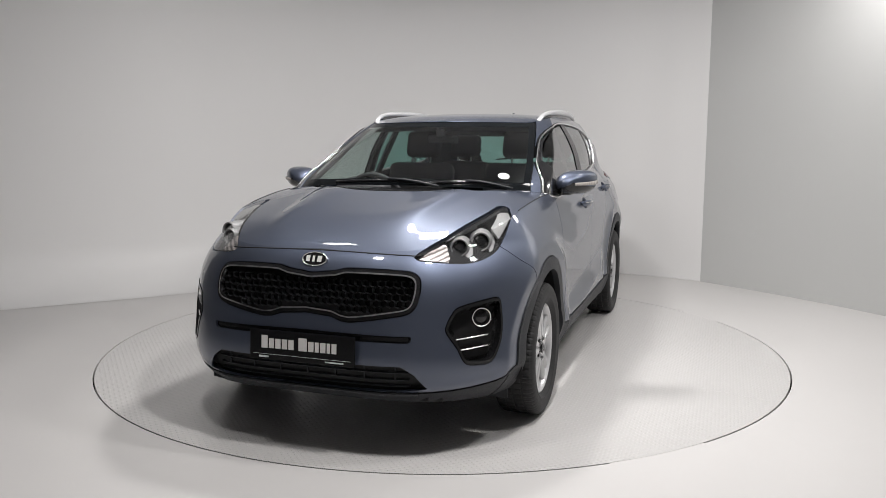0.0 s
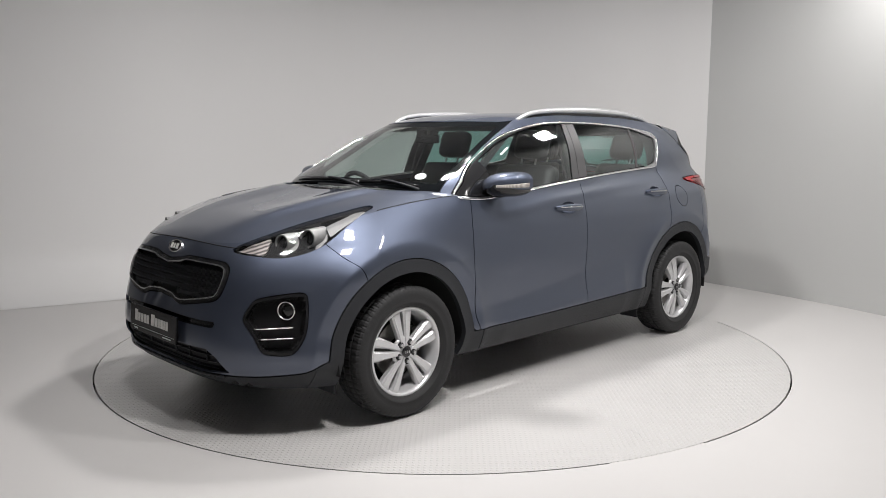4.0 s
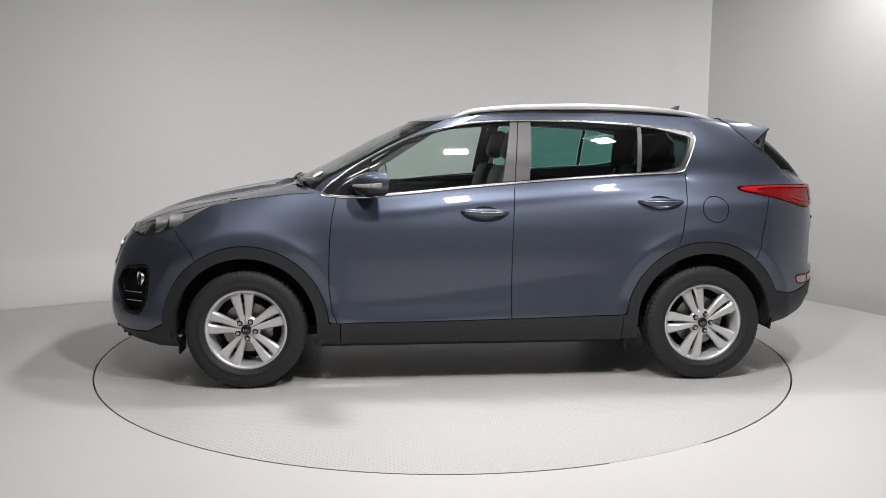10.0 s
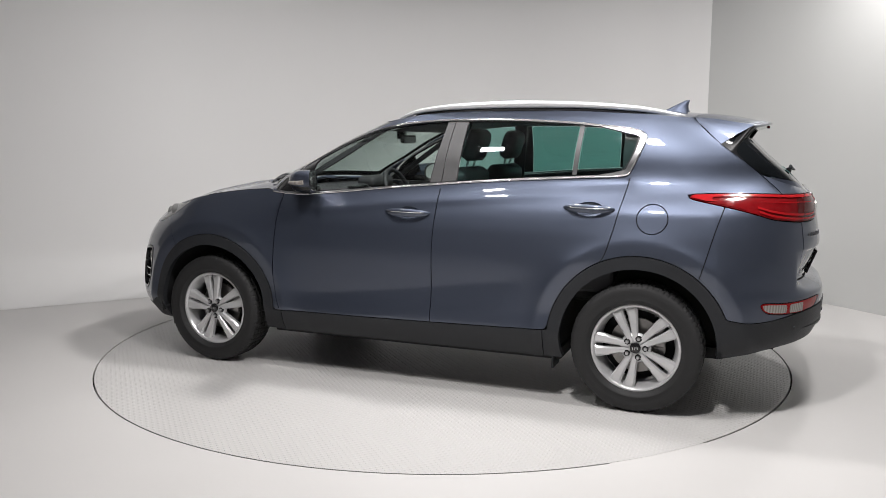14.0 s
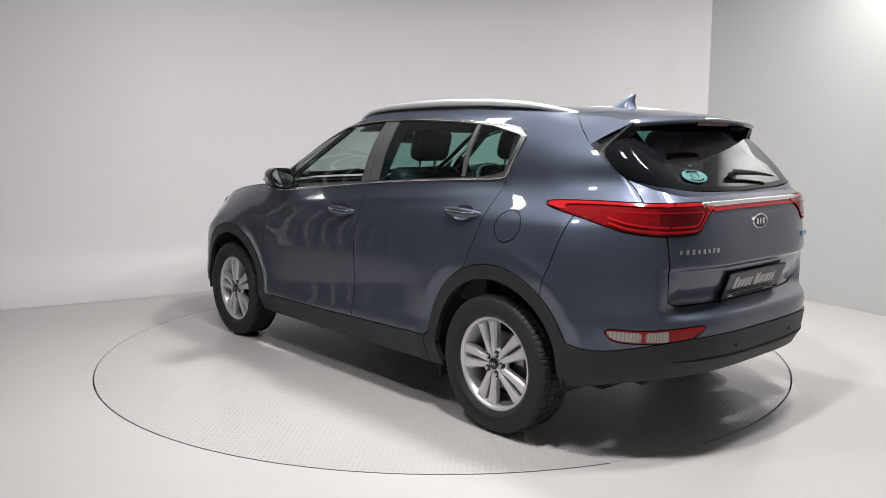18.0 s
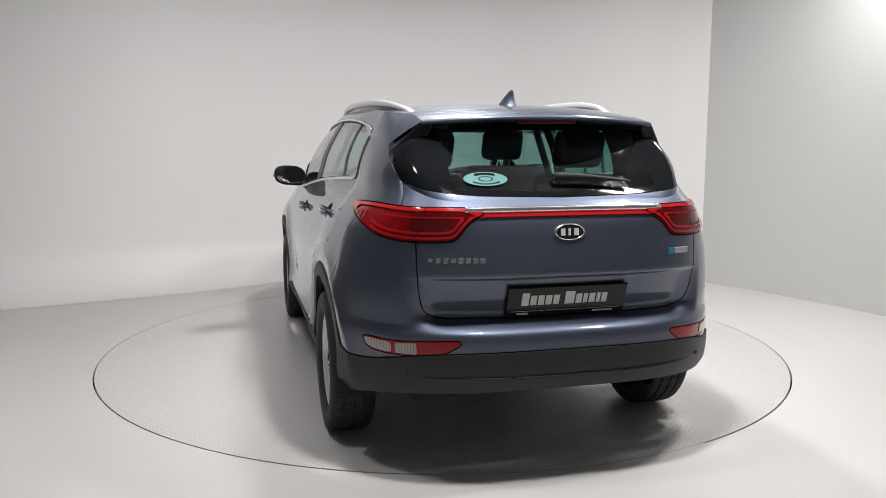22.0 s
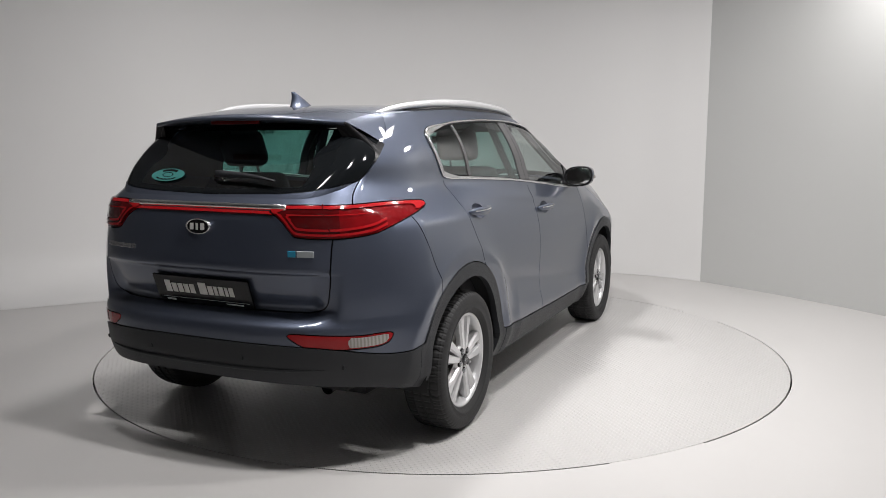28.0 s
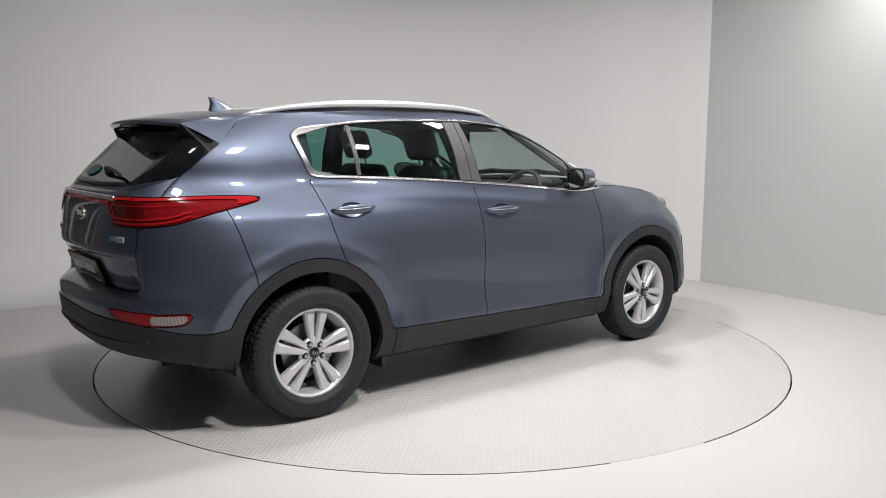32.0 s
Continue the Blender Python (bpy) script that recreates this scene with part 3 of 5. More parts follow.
TAIL = smooth_loop([(-1.80, 1.122), (-1.70, 1.142), (-1.371, 1.143), (-1.08, 1.147), (-0.82, 1.140), (-0.775, 1.122), (-0.84, 1.102), (-0.995, 1.070), (-1.13, 1.040), (-1.24, 1.018), (-1.45, 1.005), (-1.657, 1.010), (-1.70, 1.030), (-1.735, 1.068), (-1.765, 1.093)], 3)
REARLAMP = smooth_loop([(-1.745, 0.614), (-1.555, 0.610), (-1.328, 0.602), (-1.14, 0.606), (-1.12, 0.585), (-1.18, 0.552), (-1.36, 0.544), (-1.60, 0.551), (-1.69, 0.575)], 3)
FOG = smooth_loop([(-1.486, 0.595), (-1.431, 0.658), (-1.379, 0.682), (-1.214, 0.701), (-1.085, 0.703), (-1.063, 0.651), (-1.065, 0.560), (-1.093, 0.485), (-1.167, 0.421), (-1.298, 0.420), (-1.368, 0.437), (-1.416, 0.504), (-1.469, 0.557)], 3)
GRILLE = smooth_loop([(-0.1, 0.800), (0.0, 0.800), (0.095, 0.804), (0.150, 0.823), (0.242, 0.827), (0.394, 0.824), (0.470, 0.815), (0.497, 0.785), (0.497, 0.725), (0.475, 0.678), (0.393, 0.658), (0.222, 0.631), (0.165, 0.637), (0.099, 0.658), (0.0, 0.660), (-0.1, 0.660)], 4)
INTAKE = [(-0.2, 0.430), (0.455, 0.430), (0.510, 0.392), (0.556, 0.326), (0.42, 0.316), (-0.2, 0.312)]
SLOT = [(-0.2, 0.540), (0.490, 0.538), (0.497, 0.562), (-0.2, 0.570)]
TAILGATE = smooth_loop([(-0.3, 0.690), (0.0, 0.690), (0.45, 0.690), (0.530, 0.694), (0.588, 0.722), (0.612, 0.80), (0.622, 0.90), (0.624, 1.0), (0.642, 1.06), (0.662, 1.147), (0.634, 1.243), (0.60, 1.34), (-0.3, 1.34)], 3)
sill_line = curve([(2.3, 0.305), (2.1, 0.308), (1.92, 0.322), (1.80, 0.372), (0.82, 0.375), (-0.82, 0.401), (-1.0, 0.42), (-1.70, 0.54), (-1.80, 0.520), (-1.90, 0.507), (-2.18, 0.560), (-2.24, 0.568)])
seam_front = curve([(0.30, 0.80), (0.374, 0.817), (0.457, 0.847), (0.604, 0.861), (0.768, 0.858), (0.929, 0.847), (1.071, 0.821), (1.2, 0.79)])
seam_mid = curve([(0.30, -0.184), (0.396, -0.185), (0.766, -0.188), (1.148, -0.211), (1.53, -0.248)])
seam_rear = curve([(0.30, -0.82), (0.40, -0.855), (0.453, -0.885), (0.569, -0.93), (0.667, -1.0), (0.756, -1.105), (0.81, -1.160), (0.90, -1.19), (1.02, -1.218), (1.147, -1.245), (1.25, -1.26)])
seam_bumper_f = curve([(0.70, 1.585), (0.80, 1.630), (0.86, 1.697), (0.915, 1.738), (1.0, 1.79)])
seam_bumper_r = curve([(0.60, -1.60), (0.77, -1.651), (0.97, -1.705), (1.10, -1.745)])


pillar_line = curve([(1.10, -2.03), (1.147, -1.996), (1.20, -1.94), (1.26, -1.87), (1.317, -1.803), (1.395, -1.698), (1.47, -1.612), (1.514, -1.571), (1.56, -1.53)])
glass_foot = curve([(0.0, 1.176), (0.25, 1.180), (0.46, 1.194), (0.56, 1.209), (0.62, 1.228), (0.66, 1.255), (0.70, 1.31)])


def band(mesh, field, lo, hi):
    """The stripe of a sheet where the field lies between lo and hi."""
    m = clip(mesh, field(mesh[0]) - lo)
    return clip(m, hi - field(m[0]))


def within(mesh, *fields):
    """The part of a sheet where all fields are positive."""
    for f in fields:
        mesh = clip(mesh, f(mesh[0]))
    return mesh


def islands(mesh, least=3):
    """The separate pieces of a sheet."""
    v, f = mesh
    up = list(range(len(v)))

    def root(i):
        while up[i] != i:
            up[i] = up[up[i]]
            i = up[i]
        return i
    for q in f:
        for i in q[1:]:
            up[root(i)] = root(q[0])
    groups = {}
    for q in f:
        groups.setdefault(root(q[0]), []).append(q)
    out = []
    for g in groups.values():
        if len(g) >= least:
            used = sorted({i for q in g for i in q})
            idx = {o: k for k, o in enumerate(used)}
            out.append((v[used], [tuple(idx[i] for i in q) for q in g]))
    return out


def arch_field(p):
    r = np.minimum(np.hypot(p[:, 0] - 1.335, p[:, 2] - 0.352), np.hypot(p[:, 0] + 1.335, p[:, 2] - 0.356))
    return r


# --- lower body ---
low = clip(LOWER, arch_field(LOWER[0]) - 0.402)
LINER = clip(LOWER, arch_field(LOWER[0]) - 0.43)
clad, low = cut(low, lambda p: np.maximum(0.470 - arch_field(p), sill_line(p[:, 0]) - p[:, 2]))
lip, rest = clip(clad, clad[0][:, 0] - 1.86), clip(clad, 1.86 - clad[0][:, 0])
skirt, rest = clip(rest, -1.80 - rest[0][:, 0]), clip(rest, rest[0][:, 0] + 1.80)
arch_f, rest = cut(rest, lambda p: p[:, 0] - 0.80)
arch_r, sill = cut(rest, lambda p: -0.845 - p[:, 0])
whole("front_lip", lip, M_CLAD, "black textured plastic front bumper lip", shift=0.004)
whole("rear_skirt", skirt, M_CLAD, "black textured plastic rear bumper skirt", shift=0.006)
pair("arch_cladding", arch_f, M_CLAD, "black plastic wheel arch cladding", shift=0.007, thick=0.03)
pair("arch_cladding", arch_r, M_CLAD, "black plastic wheel arch cladding", shift=0.007, thick=0.03)
pair("sill_trim", sill, M_CLAD, "black plastic sill trim", shift=0.007, thick=0.02)

head_low, low = cut(low, lambda p: np.where(p[:, 0] > 1.2, inside(HEAD, lamp_front(p)), -1))
head_top, hood = cut(BONNET, lambda p: np.where(p[:, 0] > 1.2, inside(HEAD, lamp_front(p)), -1))
tail_lamp, low = cut(low, lambda p: np.where(p[:, 0] < -1.4, inside(TAIL, lamp_rear(p)), -1))
rear_lamp, low = cut(low, lambda p: np.where(p[:, 0] < -1.4, inside(REARLAMP, lamp_rear(p)), -1))
gate, low = cut(low, lambda p: np.where(p[:, 0] < -1.75, np.where(p[:, 2] > 1.12, pillar_line(p[:, 2]) - p[:, 0], inside(TAILGATE, yz(p))), -1))
fog, low = cut(low, lambda p: np.where(p[:, 0] > 1.6, inside(FOG, lamp_front(p)), -1))
grille, low = cut(low, lambda p: np.where(p[:, 0] > 1.9, inside(GRILLE, yz(p)) + 0.016, -1))
intake, low = cut(low, lambda p: np.where(p[:, 0] > 1.9, inside(INTAKE, yz(p)), -1))
slot, low = cut(low, lambda p: np.where(p[:, 0] > 1.9, inside(SLOT, yz(p)), -1))
bumper_f, low = cut(low, lambda p: p[:, 0] - seam_bumper_f(p[:, 2]))
bumper_r, low = cut(low, lambda p: np.minimum(seam_bumper_r(p[:, 2]) - p[:, 0], 1.085 - p[:, 2]))
fender, low = cut(low, lambda p: p[:, 0] - seam_front(p[:, 2]))
door_f, low = cut(low, lambda p: p[:, 0] - seam_mid(p[:, 2]))
door_r, quarter = cut(low, lambda p: p[:, 0] - seam_rear(p[:, 2]))
quarter_full = quarter
cap, quarter = cut(quarter, lambda p: 0.078 - np.hypot(p[:, 0] + 1.395, (p[:, 2] - 1.012) * 1.05) + 0 * p[:, 1])

front_bumper = whole("front_bumper", bumper_f, M_PAINT)
rear_bumper = whole("rear_bumper", bumper_r, M_PAINT)
pair("front_wing", fender, M_PAINT)
tailgate = whole("tailgate", gate, M_PAINT)
panel("fuel_flap", cap, M_PAINT, label="round fuel filler flap")
HANDLES = ((-0.165, 0.105, 1.003), (-1.20, -0.935, 1.057))


def cup_field(k):
    x0, x1, z0 = HANDLES[k]
    return lambda p: 1 - np.hypot((p[:, 0] - (x0 + x1) / 2) / 0.078, (p[:, 2] - z0 + 0.004) / 0.037)


doors_f, doors_r = [], []
for k, (door, made) in enumerate(((door_f, doors_f), (door_r, doors_r))):
    field = cup_field(k)
    made += pair("front_door" if k == 0 else "rear_door", clip(door, -field(door[0])), M_PAINT, thick=0.010)
    cup = clip(door, field(door[0]))
    deep = np.clip(field(cup[0]), 0, 1)
    cup[0][:, 1] -= 0.030 * np.sqrt(np.clip(1 - (1 - deep) ** 2, 0, 1))
    for ob, me in zip(made, (cup, mirrored(cup))):
        panel("handle_cup", me, M_PAINT, ob, "dished recess behind the handle", thick=0)

# --- upper body ---
hood_edge = lambda p: p[:, 0] - (1.262 - 0.2 * p[:, 1] ** 2 - 0.95 * p[:, 1] ** 4)
hood, cowl = cut(hood, hood_edge)
bonnet = whole("bonnet", hood, M_PAINT, thick=0.02)
whole("cowl_panel", cowl, M_GLOSS, "black plastic cowl below the windscreen", shift=-0.018, thick=0)
screen, house = cut(HOUSE, lambda p: np.where(p[:, 0] > 0.15, 0.885 * greenhouse(p[:, 2]) - p[:, 1], -1))
back_glass, house = cut(house, lambda p: pillar_line(p[:, 2]) - p[:, 0])
back_glass, gate_top = cut(back_glass, lambda p: p[:, 2] - glass_foot(p[:, 1]))
dlo, house = cut(house, lambda p: np.where(p[:, 1] > 0.4, inside(DLO, xz(p)), -1))
panel("rear_quarter", join(quarter, house), M_PAINT, weld=0.002, relax=lambda c: c.x < -1.26 and abs(c.z - float(belt(c.x))) < 0.085)
panel("rear_quarter", mirrored(join(quarter_full, house)), M_PAINT, weld=0.002, relax=lambda c: c.x < -1.26 and abs(c.z - float(belt(c.x))) < 0.085)
whole("tailgate_upper", gate_top, M_PAINT)
roof = whole("roof", ROOF, M_PAINT, thick=0.006)
whole("headliner", (ROOF[0] - np.array([0, 0, 0.060]), ROOF[1]), M_HEADLINER, thick=0)

chrome, trim = cut(dlo, lambda p: 0.0125 - 0.006 * np.clip((p[:, 0] - 0.1) / 0.3, 0, 1) * (p[:, 2] > 1.2) + 0.020 * np.clip((-1.08 - p[:, 0]) / 0.15, 0, 1) - inside(DLO, xz(p)))
glass_f, trim = cut(trim, lambda p: inside(GLASS_F, xz(p)))
glass_r, trim = cut(trim, lambda p: inside(GLASS_R, xz(p)))
glass_q, trim = cut(trim, lambda p: inside(GLASS_Q, xz(p)))
trim_f, trim_r = cut(trim, lambda p: p[:, 0] - seam_mid(p[:, 2]))
pair("window_frame", chrome, M_SATIN, "satin silver window frame", shift=0.004, thick=0.012)
door_edge = lambda p: p[:, 0] + 0.142 + 0.172 * (p[:, 2] - 1.17)
for me in islands(clip(trim_f, door_edge(trim_f[0]))):
    pair("window_trim", me, M_GLOSS, "gloss black window frame trim", shift=0.001)
for me in islands(clip(trim_f, -door_edge(trim_f[0]))) + islands(trim_r):
    pair("pillar_trim", me, M_PILLAR, "satin dark grey window pillar trim", shift=0.001)
for nm, me, mt, lb in (("front_window", glass_f, M_GLASS, "clear green tinted door glass"), ("rear_window", glass_r, M_PRIVACY, "dark privacy tinted door glass"), ("quarter_window", glass_q, M_PRIVACY, "dark privacy tinted quarter glass")):
    for ob in pair(nm, me, mt, lb, shift=-0.004, thick=0):
        ob.visible_shadow = False
frit, pane = split(screen, lambda p: np.maximum(0.035 - (0.885 * greenhouse(p[:, 2]) - p[:, 1]), np.maximum(1.195 - 0.045 * p[:, 1] ** 2 - p[:, 2], p[:, 2] - 1.500)))
whole("windscreen_border", frit, M_FRIT, "black windscreen border", shift=-0.003, thick=0)
windscreen_pane = whole("windscreen", pane, M_GLASS, "clear green tinted windscreen", shift=-0.003, thick=0)
frit, pane = split(back_glass, lambda p: np.maximum(np.maximum(0.022 - (p[:, 2] - glass_foot(p[:, 1])), np.maximum(0.06 - (pillar_line(p[:, 2]) - p[:, 0]), np.minimum(p[:, 1] - 0.455, (p[:, 2] - 1.215) * 3))), p[:, 2] - 1.455))
root = np.minimum(frit[0][:, 2] - 1.462, frit[0][:, 1] - 0.40)
pair("spoiler_root", clip(frit, root), M_PAINT, thick=0)
frit = clip(frit, -root)
whole("rear_glass_border", frit, M_FRIT, "black rear glass border", shift=-0.003, thick=0)
rear_pane = whole("rear_glass", pane, M_PRIVACY, "dark privacy tinted rear glass", shift=-0.003, thick=0)
windscreen_pane.visible_shadow = rear_pane.visible_shadow = False

inner = clip(HOUSE, np.minimum(-1.21 - HOUSE[0][:, 0], HOUSE[0][:, 0] - pillar_line(HOUSE[0][:, 2])))
pair("inner_quarter_trim", inner, M_TRIM, "dark plastic trim inside the rear pillar", shift=-0.045, thick=0)

# dark inner shell, wheel housings and floor
whole("inner_shell", clip(LINER, 1.16 - LINER[0][:, 2]), M_DARK, shift=-0.035, thick=0)
bm = bmesh.new()
for x0, x1, w, z in ((-2.0, -1.74, 0.62, 0.335), (-1.74, -0.92, 0.56, 0.24), (-0.92, 0.92, 0.80, 0.215), (0.92, 1.74, 0.56, 0.23), (1.74, 2.08, 0.60, 0.25)):
    bmesh.ops.create_cube(bm, size=1, matrix=Matrix.LocRotScale(((x0 + x1) / 2, 0, z + 0.03), None, (x1 - x0, 2 * w, 0.06)))
part("underfloor", bm, M_DARK, car, loc=OFF)
for cx in (1.335, -1.335):
    for s in (1, -1):
        rows = []
        for a in np.linspace(-0.15, math.pi + 0.15, 25):
            c, d = math.cos(a), math.sin(a)
            rows.append([(cx + 0.425 * c, s * 0.50, 0.355 + 0.425 * d), (cx + 0.425 * c, s * 0.885, 0.355 + 0.425 * d)])
        v, f = grid(rows)
        k = len(v)
        v = np.vstack([v, [(cx, s * 0.50, 0.355)]])
        f = f + [(2 * i, 2 * i + 2, k) for i in range(len(rows) - 1)]
        link_mesh("wheel_housing", v, f, M_DARK, car, loc=OFF)


# --- small shapes ---
def box(bm, x, y, z, sx, sy, sz, m=None, bevel=0.0):
    r = bmesh.ops.create_cube(bm, size=1, matrix=(m or Matrix()) @ Matrix.LocRotScale((x, y, z), None, (sx, sy, sz)))
    if bevel:
        es = list({e for v in r["verts"] for e in v.link_edges})
        bmesh.ops.bevel(bm, geom=es, offset=bevel, segments=2, affect="EDGES", profile=0.5)
    return r


def lathe(profile, seg=64, axis="Y"):
    """A turned shape: profile of (radius, along the axis)."""
    v, n = [], len(profile)
    for i in range(seg):
        a = 2 * math.pi * i / seg
        v += [(r * math.cos(a), h, r * math.sin(a)) for r, h in profile]
    f = [(i * n + j, i * n + j + 1, ((i + 1) % seg) * n + j + 1, ((i + 1) % seg) * n + j) for i in range(seg) for j in range(n - 1)]
    return v, f


def sweep(path, rx, ry=None, seg=10, taper_ends=True):
    """A rounded bar along a path; rx and ry may be functions of the way along (0 to 1)."""
    p = np.array(path, float)
    n = len(p)
    t = np.gradient(p, axis=0)
    t /= np.linalg.norm(t, axis=1)[:, None]
    rows = []
    for i in range(n):
        s = i / (n - 1)
        side_v = np.cross(t[i], (0, 0, 1))
        side_v /= max(np.linalg.norm(side_v), 1e-6)
        up = np.cross(side_v, t[i])
        a, b = (rx(s) if callable(rx) else rx), ((ry(s) if callable(ry) else ry) if ry else (rx(s) if callable(rx) else rx))
        rows.append([p[i] + side_v * a * math.cos(q) + up * b * math.sin(q) for q in np.linspace(0, 2 * math.pi, seg + 1)[:-1]])
    v = np.array(rows).reshape(-1, 3)
    f = [(i * seg + j, i * seg + (j + 1) % seg, (i + 1) * seg + (j + 1) % seg, (i + 1) * seg + j) for i in range(n - 1) for j in range(seg)]
    f += [tuple(range(seg))[::-1], tuple((n - 1) * seg + j for j in range(seg))]
    return v, f


def to_bm(v, f):
    bm = bmesh.new()
    vs = [bm.verts.new(tuple(map(float, c))) for c in v]
    for q in f:
        bm.faces.new([vs[i] for i in q])
    bmesh.ops.recalc_face_normals(bm, faces=bm.faces)
    return bm


from mathutils.bvhtree import BVHTree
_v, _f = join(both(LOWER), both(BONNET), both(HOUSE), both(ROOF))
SKIN = BVHTree.FromPolygons([tuple(a) for a in _v], [tuple(q) for q in _f])


def on_side(x, z, s=1):
    h = SKIN.ray_cast(Vector((x, s * 3, z)), Vector((0, -s, 0)))
    return h[0]


def on_end(y, z, s=1):
    h = SKIN.ray_cast(Vector((s * 4, y, z)), Vector((-s, 0, 0)))
    return h[0]


def along_corner(a, z, s=1):
    """The skin point at a place (along the corner, z) as the lamp outlines give it; s: 1 front, -1 rear."""
    d = Vector((-s, -1, 0)).normalized()
    o = Vector((-s * a / 2, a / 2, z)) - d * 5 if s > 0 else Vector((a / 2, a / 2, z)) - d * 5
    return SKIN.ray_cast(o, d)


# --- wheels ---
def make_wheel():
    v, f = lathe([(0.205, -0.10), (0.222, -0.098), (0.218, -0.085), (0.195, -0.06), (0.195, 0.03), (0.212, 0.060), (0.218, 0.078), (0.226, 0.082), (0.233, 0.079), (0.234, 0.072), (0.226, 0.062)], 72)
    w = part("wheel", to_bm(v, f), M_RIM, car, "silver five double-spoke alloy wheel", smooth=True)
    # tyre with tread blocks
    prof = [(0.226, 0.070), (0.236, 0.086), (0.252, 0.098), (0.255, 0.1005), (0.262, 0.1025), (0.264, 0.101), (0.285, 0.107), (0.312, 0.105), (0.328, 0.097), (0.337, 0.086), (0.341, 0.070), (0.341, 0.050), (0.334, 0.048), (0.334, 0.042), (0.342, 0.040), (0.343, 0.008), (0.335, 0.006)]
    prof = prof + [(r, -h) for r, h in reversed(prof)]
    seg, v, n = 288, [], len(prof)
    for i in range(seg):
        a = 2 * math.pi * i / seg
        for r, h in prof:
            d = 0.003 if (r > 0.325 and abs(h) > 0.045 and i % 4 == 0) else (0.005 if (r > 0.339 and i % 5 == 0) else 0.0)
            v.append(((r - d) * math.cos(a), h, (r - d) * math.sin(a)))
    f = [(i * n + j, i * n + j + 1, ((i + 1) % seg) * n + j + 1, ((i + 1) % seg) * n + j) for i in range(seg) for j in range(n - 1)]
    bm = to_bm(v, f)
    for q in bm.faces:  # crisp tread blocks, smooth side walls
        q.smooth = min(math.hypot(c.co.x, c.co.z) for c in q.verts) < 0.316
    ty = part("tyre", bm, M_TYRE, w, "black rubber tyre")
    # five double spokes
    for k in range(5):
        a0 = 2 * math.pi * k / 5
        bm = bmesh.new()
        for s in (1, -1):
            rows = []
            for r, off, hw, h in ((0.030, 0.014, 0.018, 0.070), (0.060, 0.016, 0.0170, 0.074), (0.085, 0.0205, 0.0175, 0.074), (0.125, 0.0275, 0.0205, 0.072), (0.165, 0.034, 0.0255, 0.070), (0.198, 0.0375, 0.0290, 0.070), (0.224, 0.036, 0.036, 0.066)):
                c, d = s * off, hw
                rows.append([(r, c - d, h - 0.035), (r, c - d, h - 0.010), (r, c - d * 0.62, h), (r, c + d * 0.62, h), (r, c + d, h - 0.010), (r, c + d, h - 0.035)])
            vs = [[bm.verts.new((q[0] * math.cos(a0) - q[1] * math.sin(a0), q[2], q[0] * math.sin(a0) + q[1] * math.cos(a0))) for q in row] for row in rows]
            for i in range(len(vs) - 1):
                for j in range(6):
                    bm.faces.new((vs[i][j], vs[i][(j + 1) % 6], vs[i + 1][(j + 1) % 6], vs[i + 1][j]))
        bmesh.ops.recalc_face_normals(bm, faces=bm.faces)
        part("spoke", bm, M_RIM, w)
        bm = bmesh.new()
        bmesh.ops.create_cone(bm, cap_ends=True, segments=6, radius1=0.011, radius2=0.009, depth=0.016, matrix=pose(0.052 * math.cos(a0 + 0.63), 0.0755, 0.052 * math.sin(a0 + 0.63), -90))
        part("lug_nut", bm, M_SATIN, w, "steel lug nut")
        bm = bmesh.new()
        bmesh.ops.create_cone(bm, cap_ends=True, segments=20, radius1=0.0165, radius2=0.0165, depth=0.012, matrix=pose(0.052 * math.cos(a0 + 0.63), 0.0672, 0.052 * math.sin(a0 + 0.63), -90))
        part("lug_hole", bm, M_DARK, w, "dark hole round the lug nut")
    v, f = lathe([(0.0005, 0.068), (0.078, 0.066), (0.080, 0.050)], 40)
    part("hub", to_bm(v, f), M_RIM, w, smooth=True)
    v, f = lathe([(0.0005, 0.0825), (0.022, 0.082), (0.027, 0.080), (0.0285, 0.074)], 32)
    cap_ob = part("centre_cap", to_bm(v, f), M_GLOSS, w, "black centre cap with silver emblem", smooth=True)
    bm = bmesh.new()
    for x, r, l in ((-0.012, 8, 0.015), (0.0, -6, 0.015), (0.012, 12, 0.015)):
        box(bm, x, 0.083, 0, 0.004, 0.003, l, pose(0, 0, 0, 0, r))
    part("emblem", bm, M_SATIN, w, "plain silver emblem bars")
    v, f = lathe([(0.06, 0.0), (0.145, 0.0), (0.145, -0.02), (0.06, -0.02)], 48)
    part("brake_disc", to_bm(v, f), M_DISC, w, "grey steel brake disc")
    bm = bmesh.new()
    box(bm, -0.115, -0.005, 0.06, 0.06, 0.05, 0.13, None, 0.012)
    part("brake_caliper", bm, M_DISC, w, "grey brake caliper")
    v, f = lathe([(0.0005, -0.05), (0.19, -0.055), (0.19, -0.07)], 32)
    part("inner_disc", to_bm(v, f), M_DARK, w)
    return w


def place(ob, x, y, z, rz=0, spin=0):
    return pose(x + OFF[0], y + OFF[1], z, 0, 0, rz) @ pose(0, 0, 0, 0, spin)


wheel = make_wheel()
wheel.matrix_basis = place(wheel, 1.335, 0.812, 0.3405, 0, -12)
for x, s, spin in ((-1.335, 1, 0), (1.335, -1, 20), (-1.335, -1, -25)):
    copy_thing(wheel, place(wheel, x, s * 0.812, 0.3405, 0 if s > 0 else 180, spin))

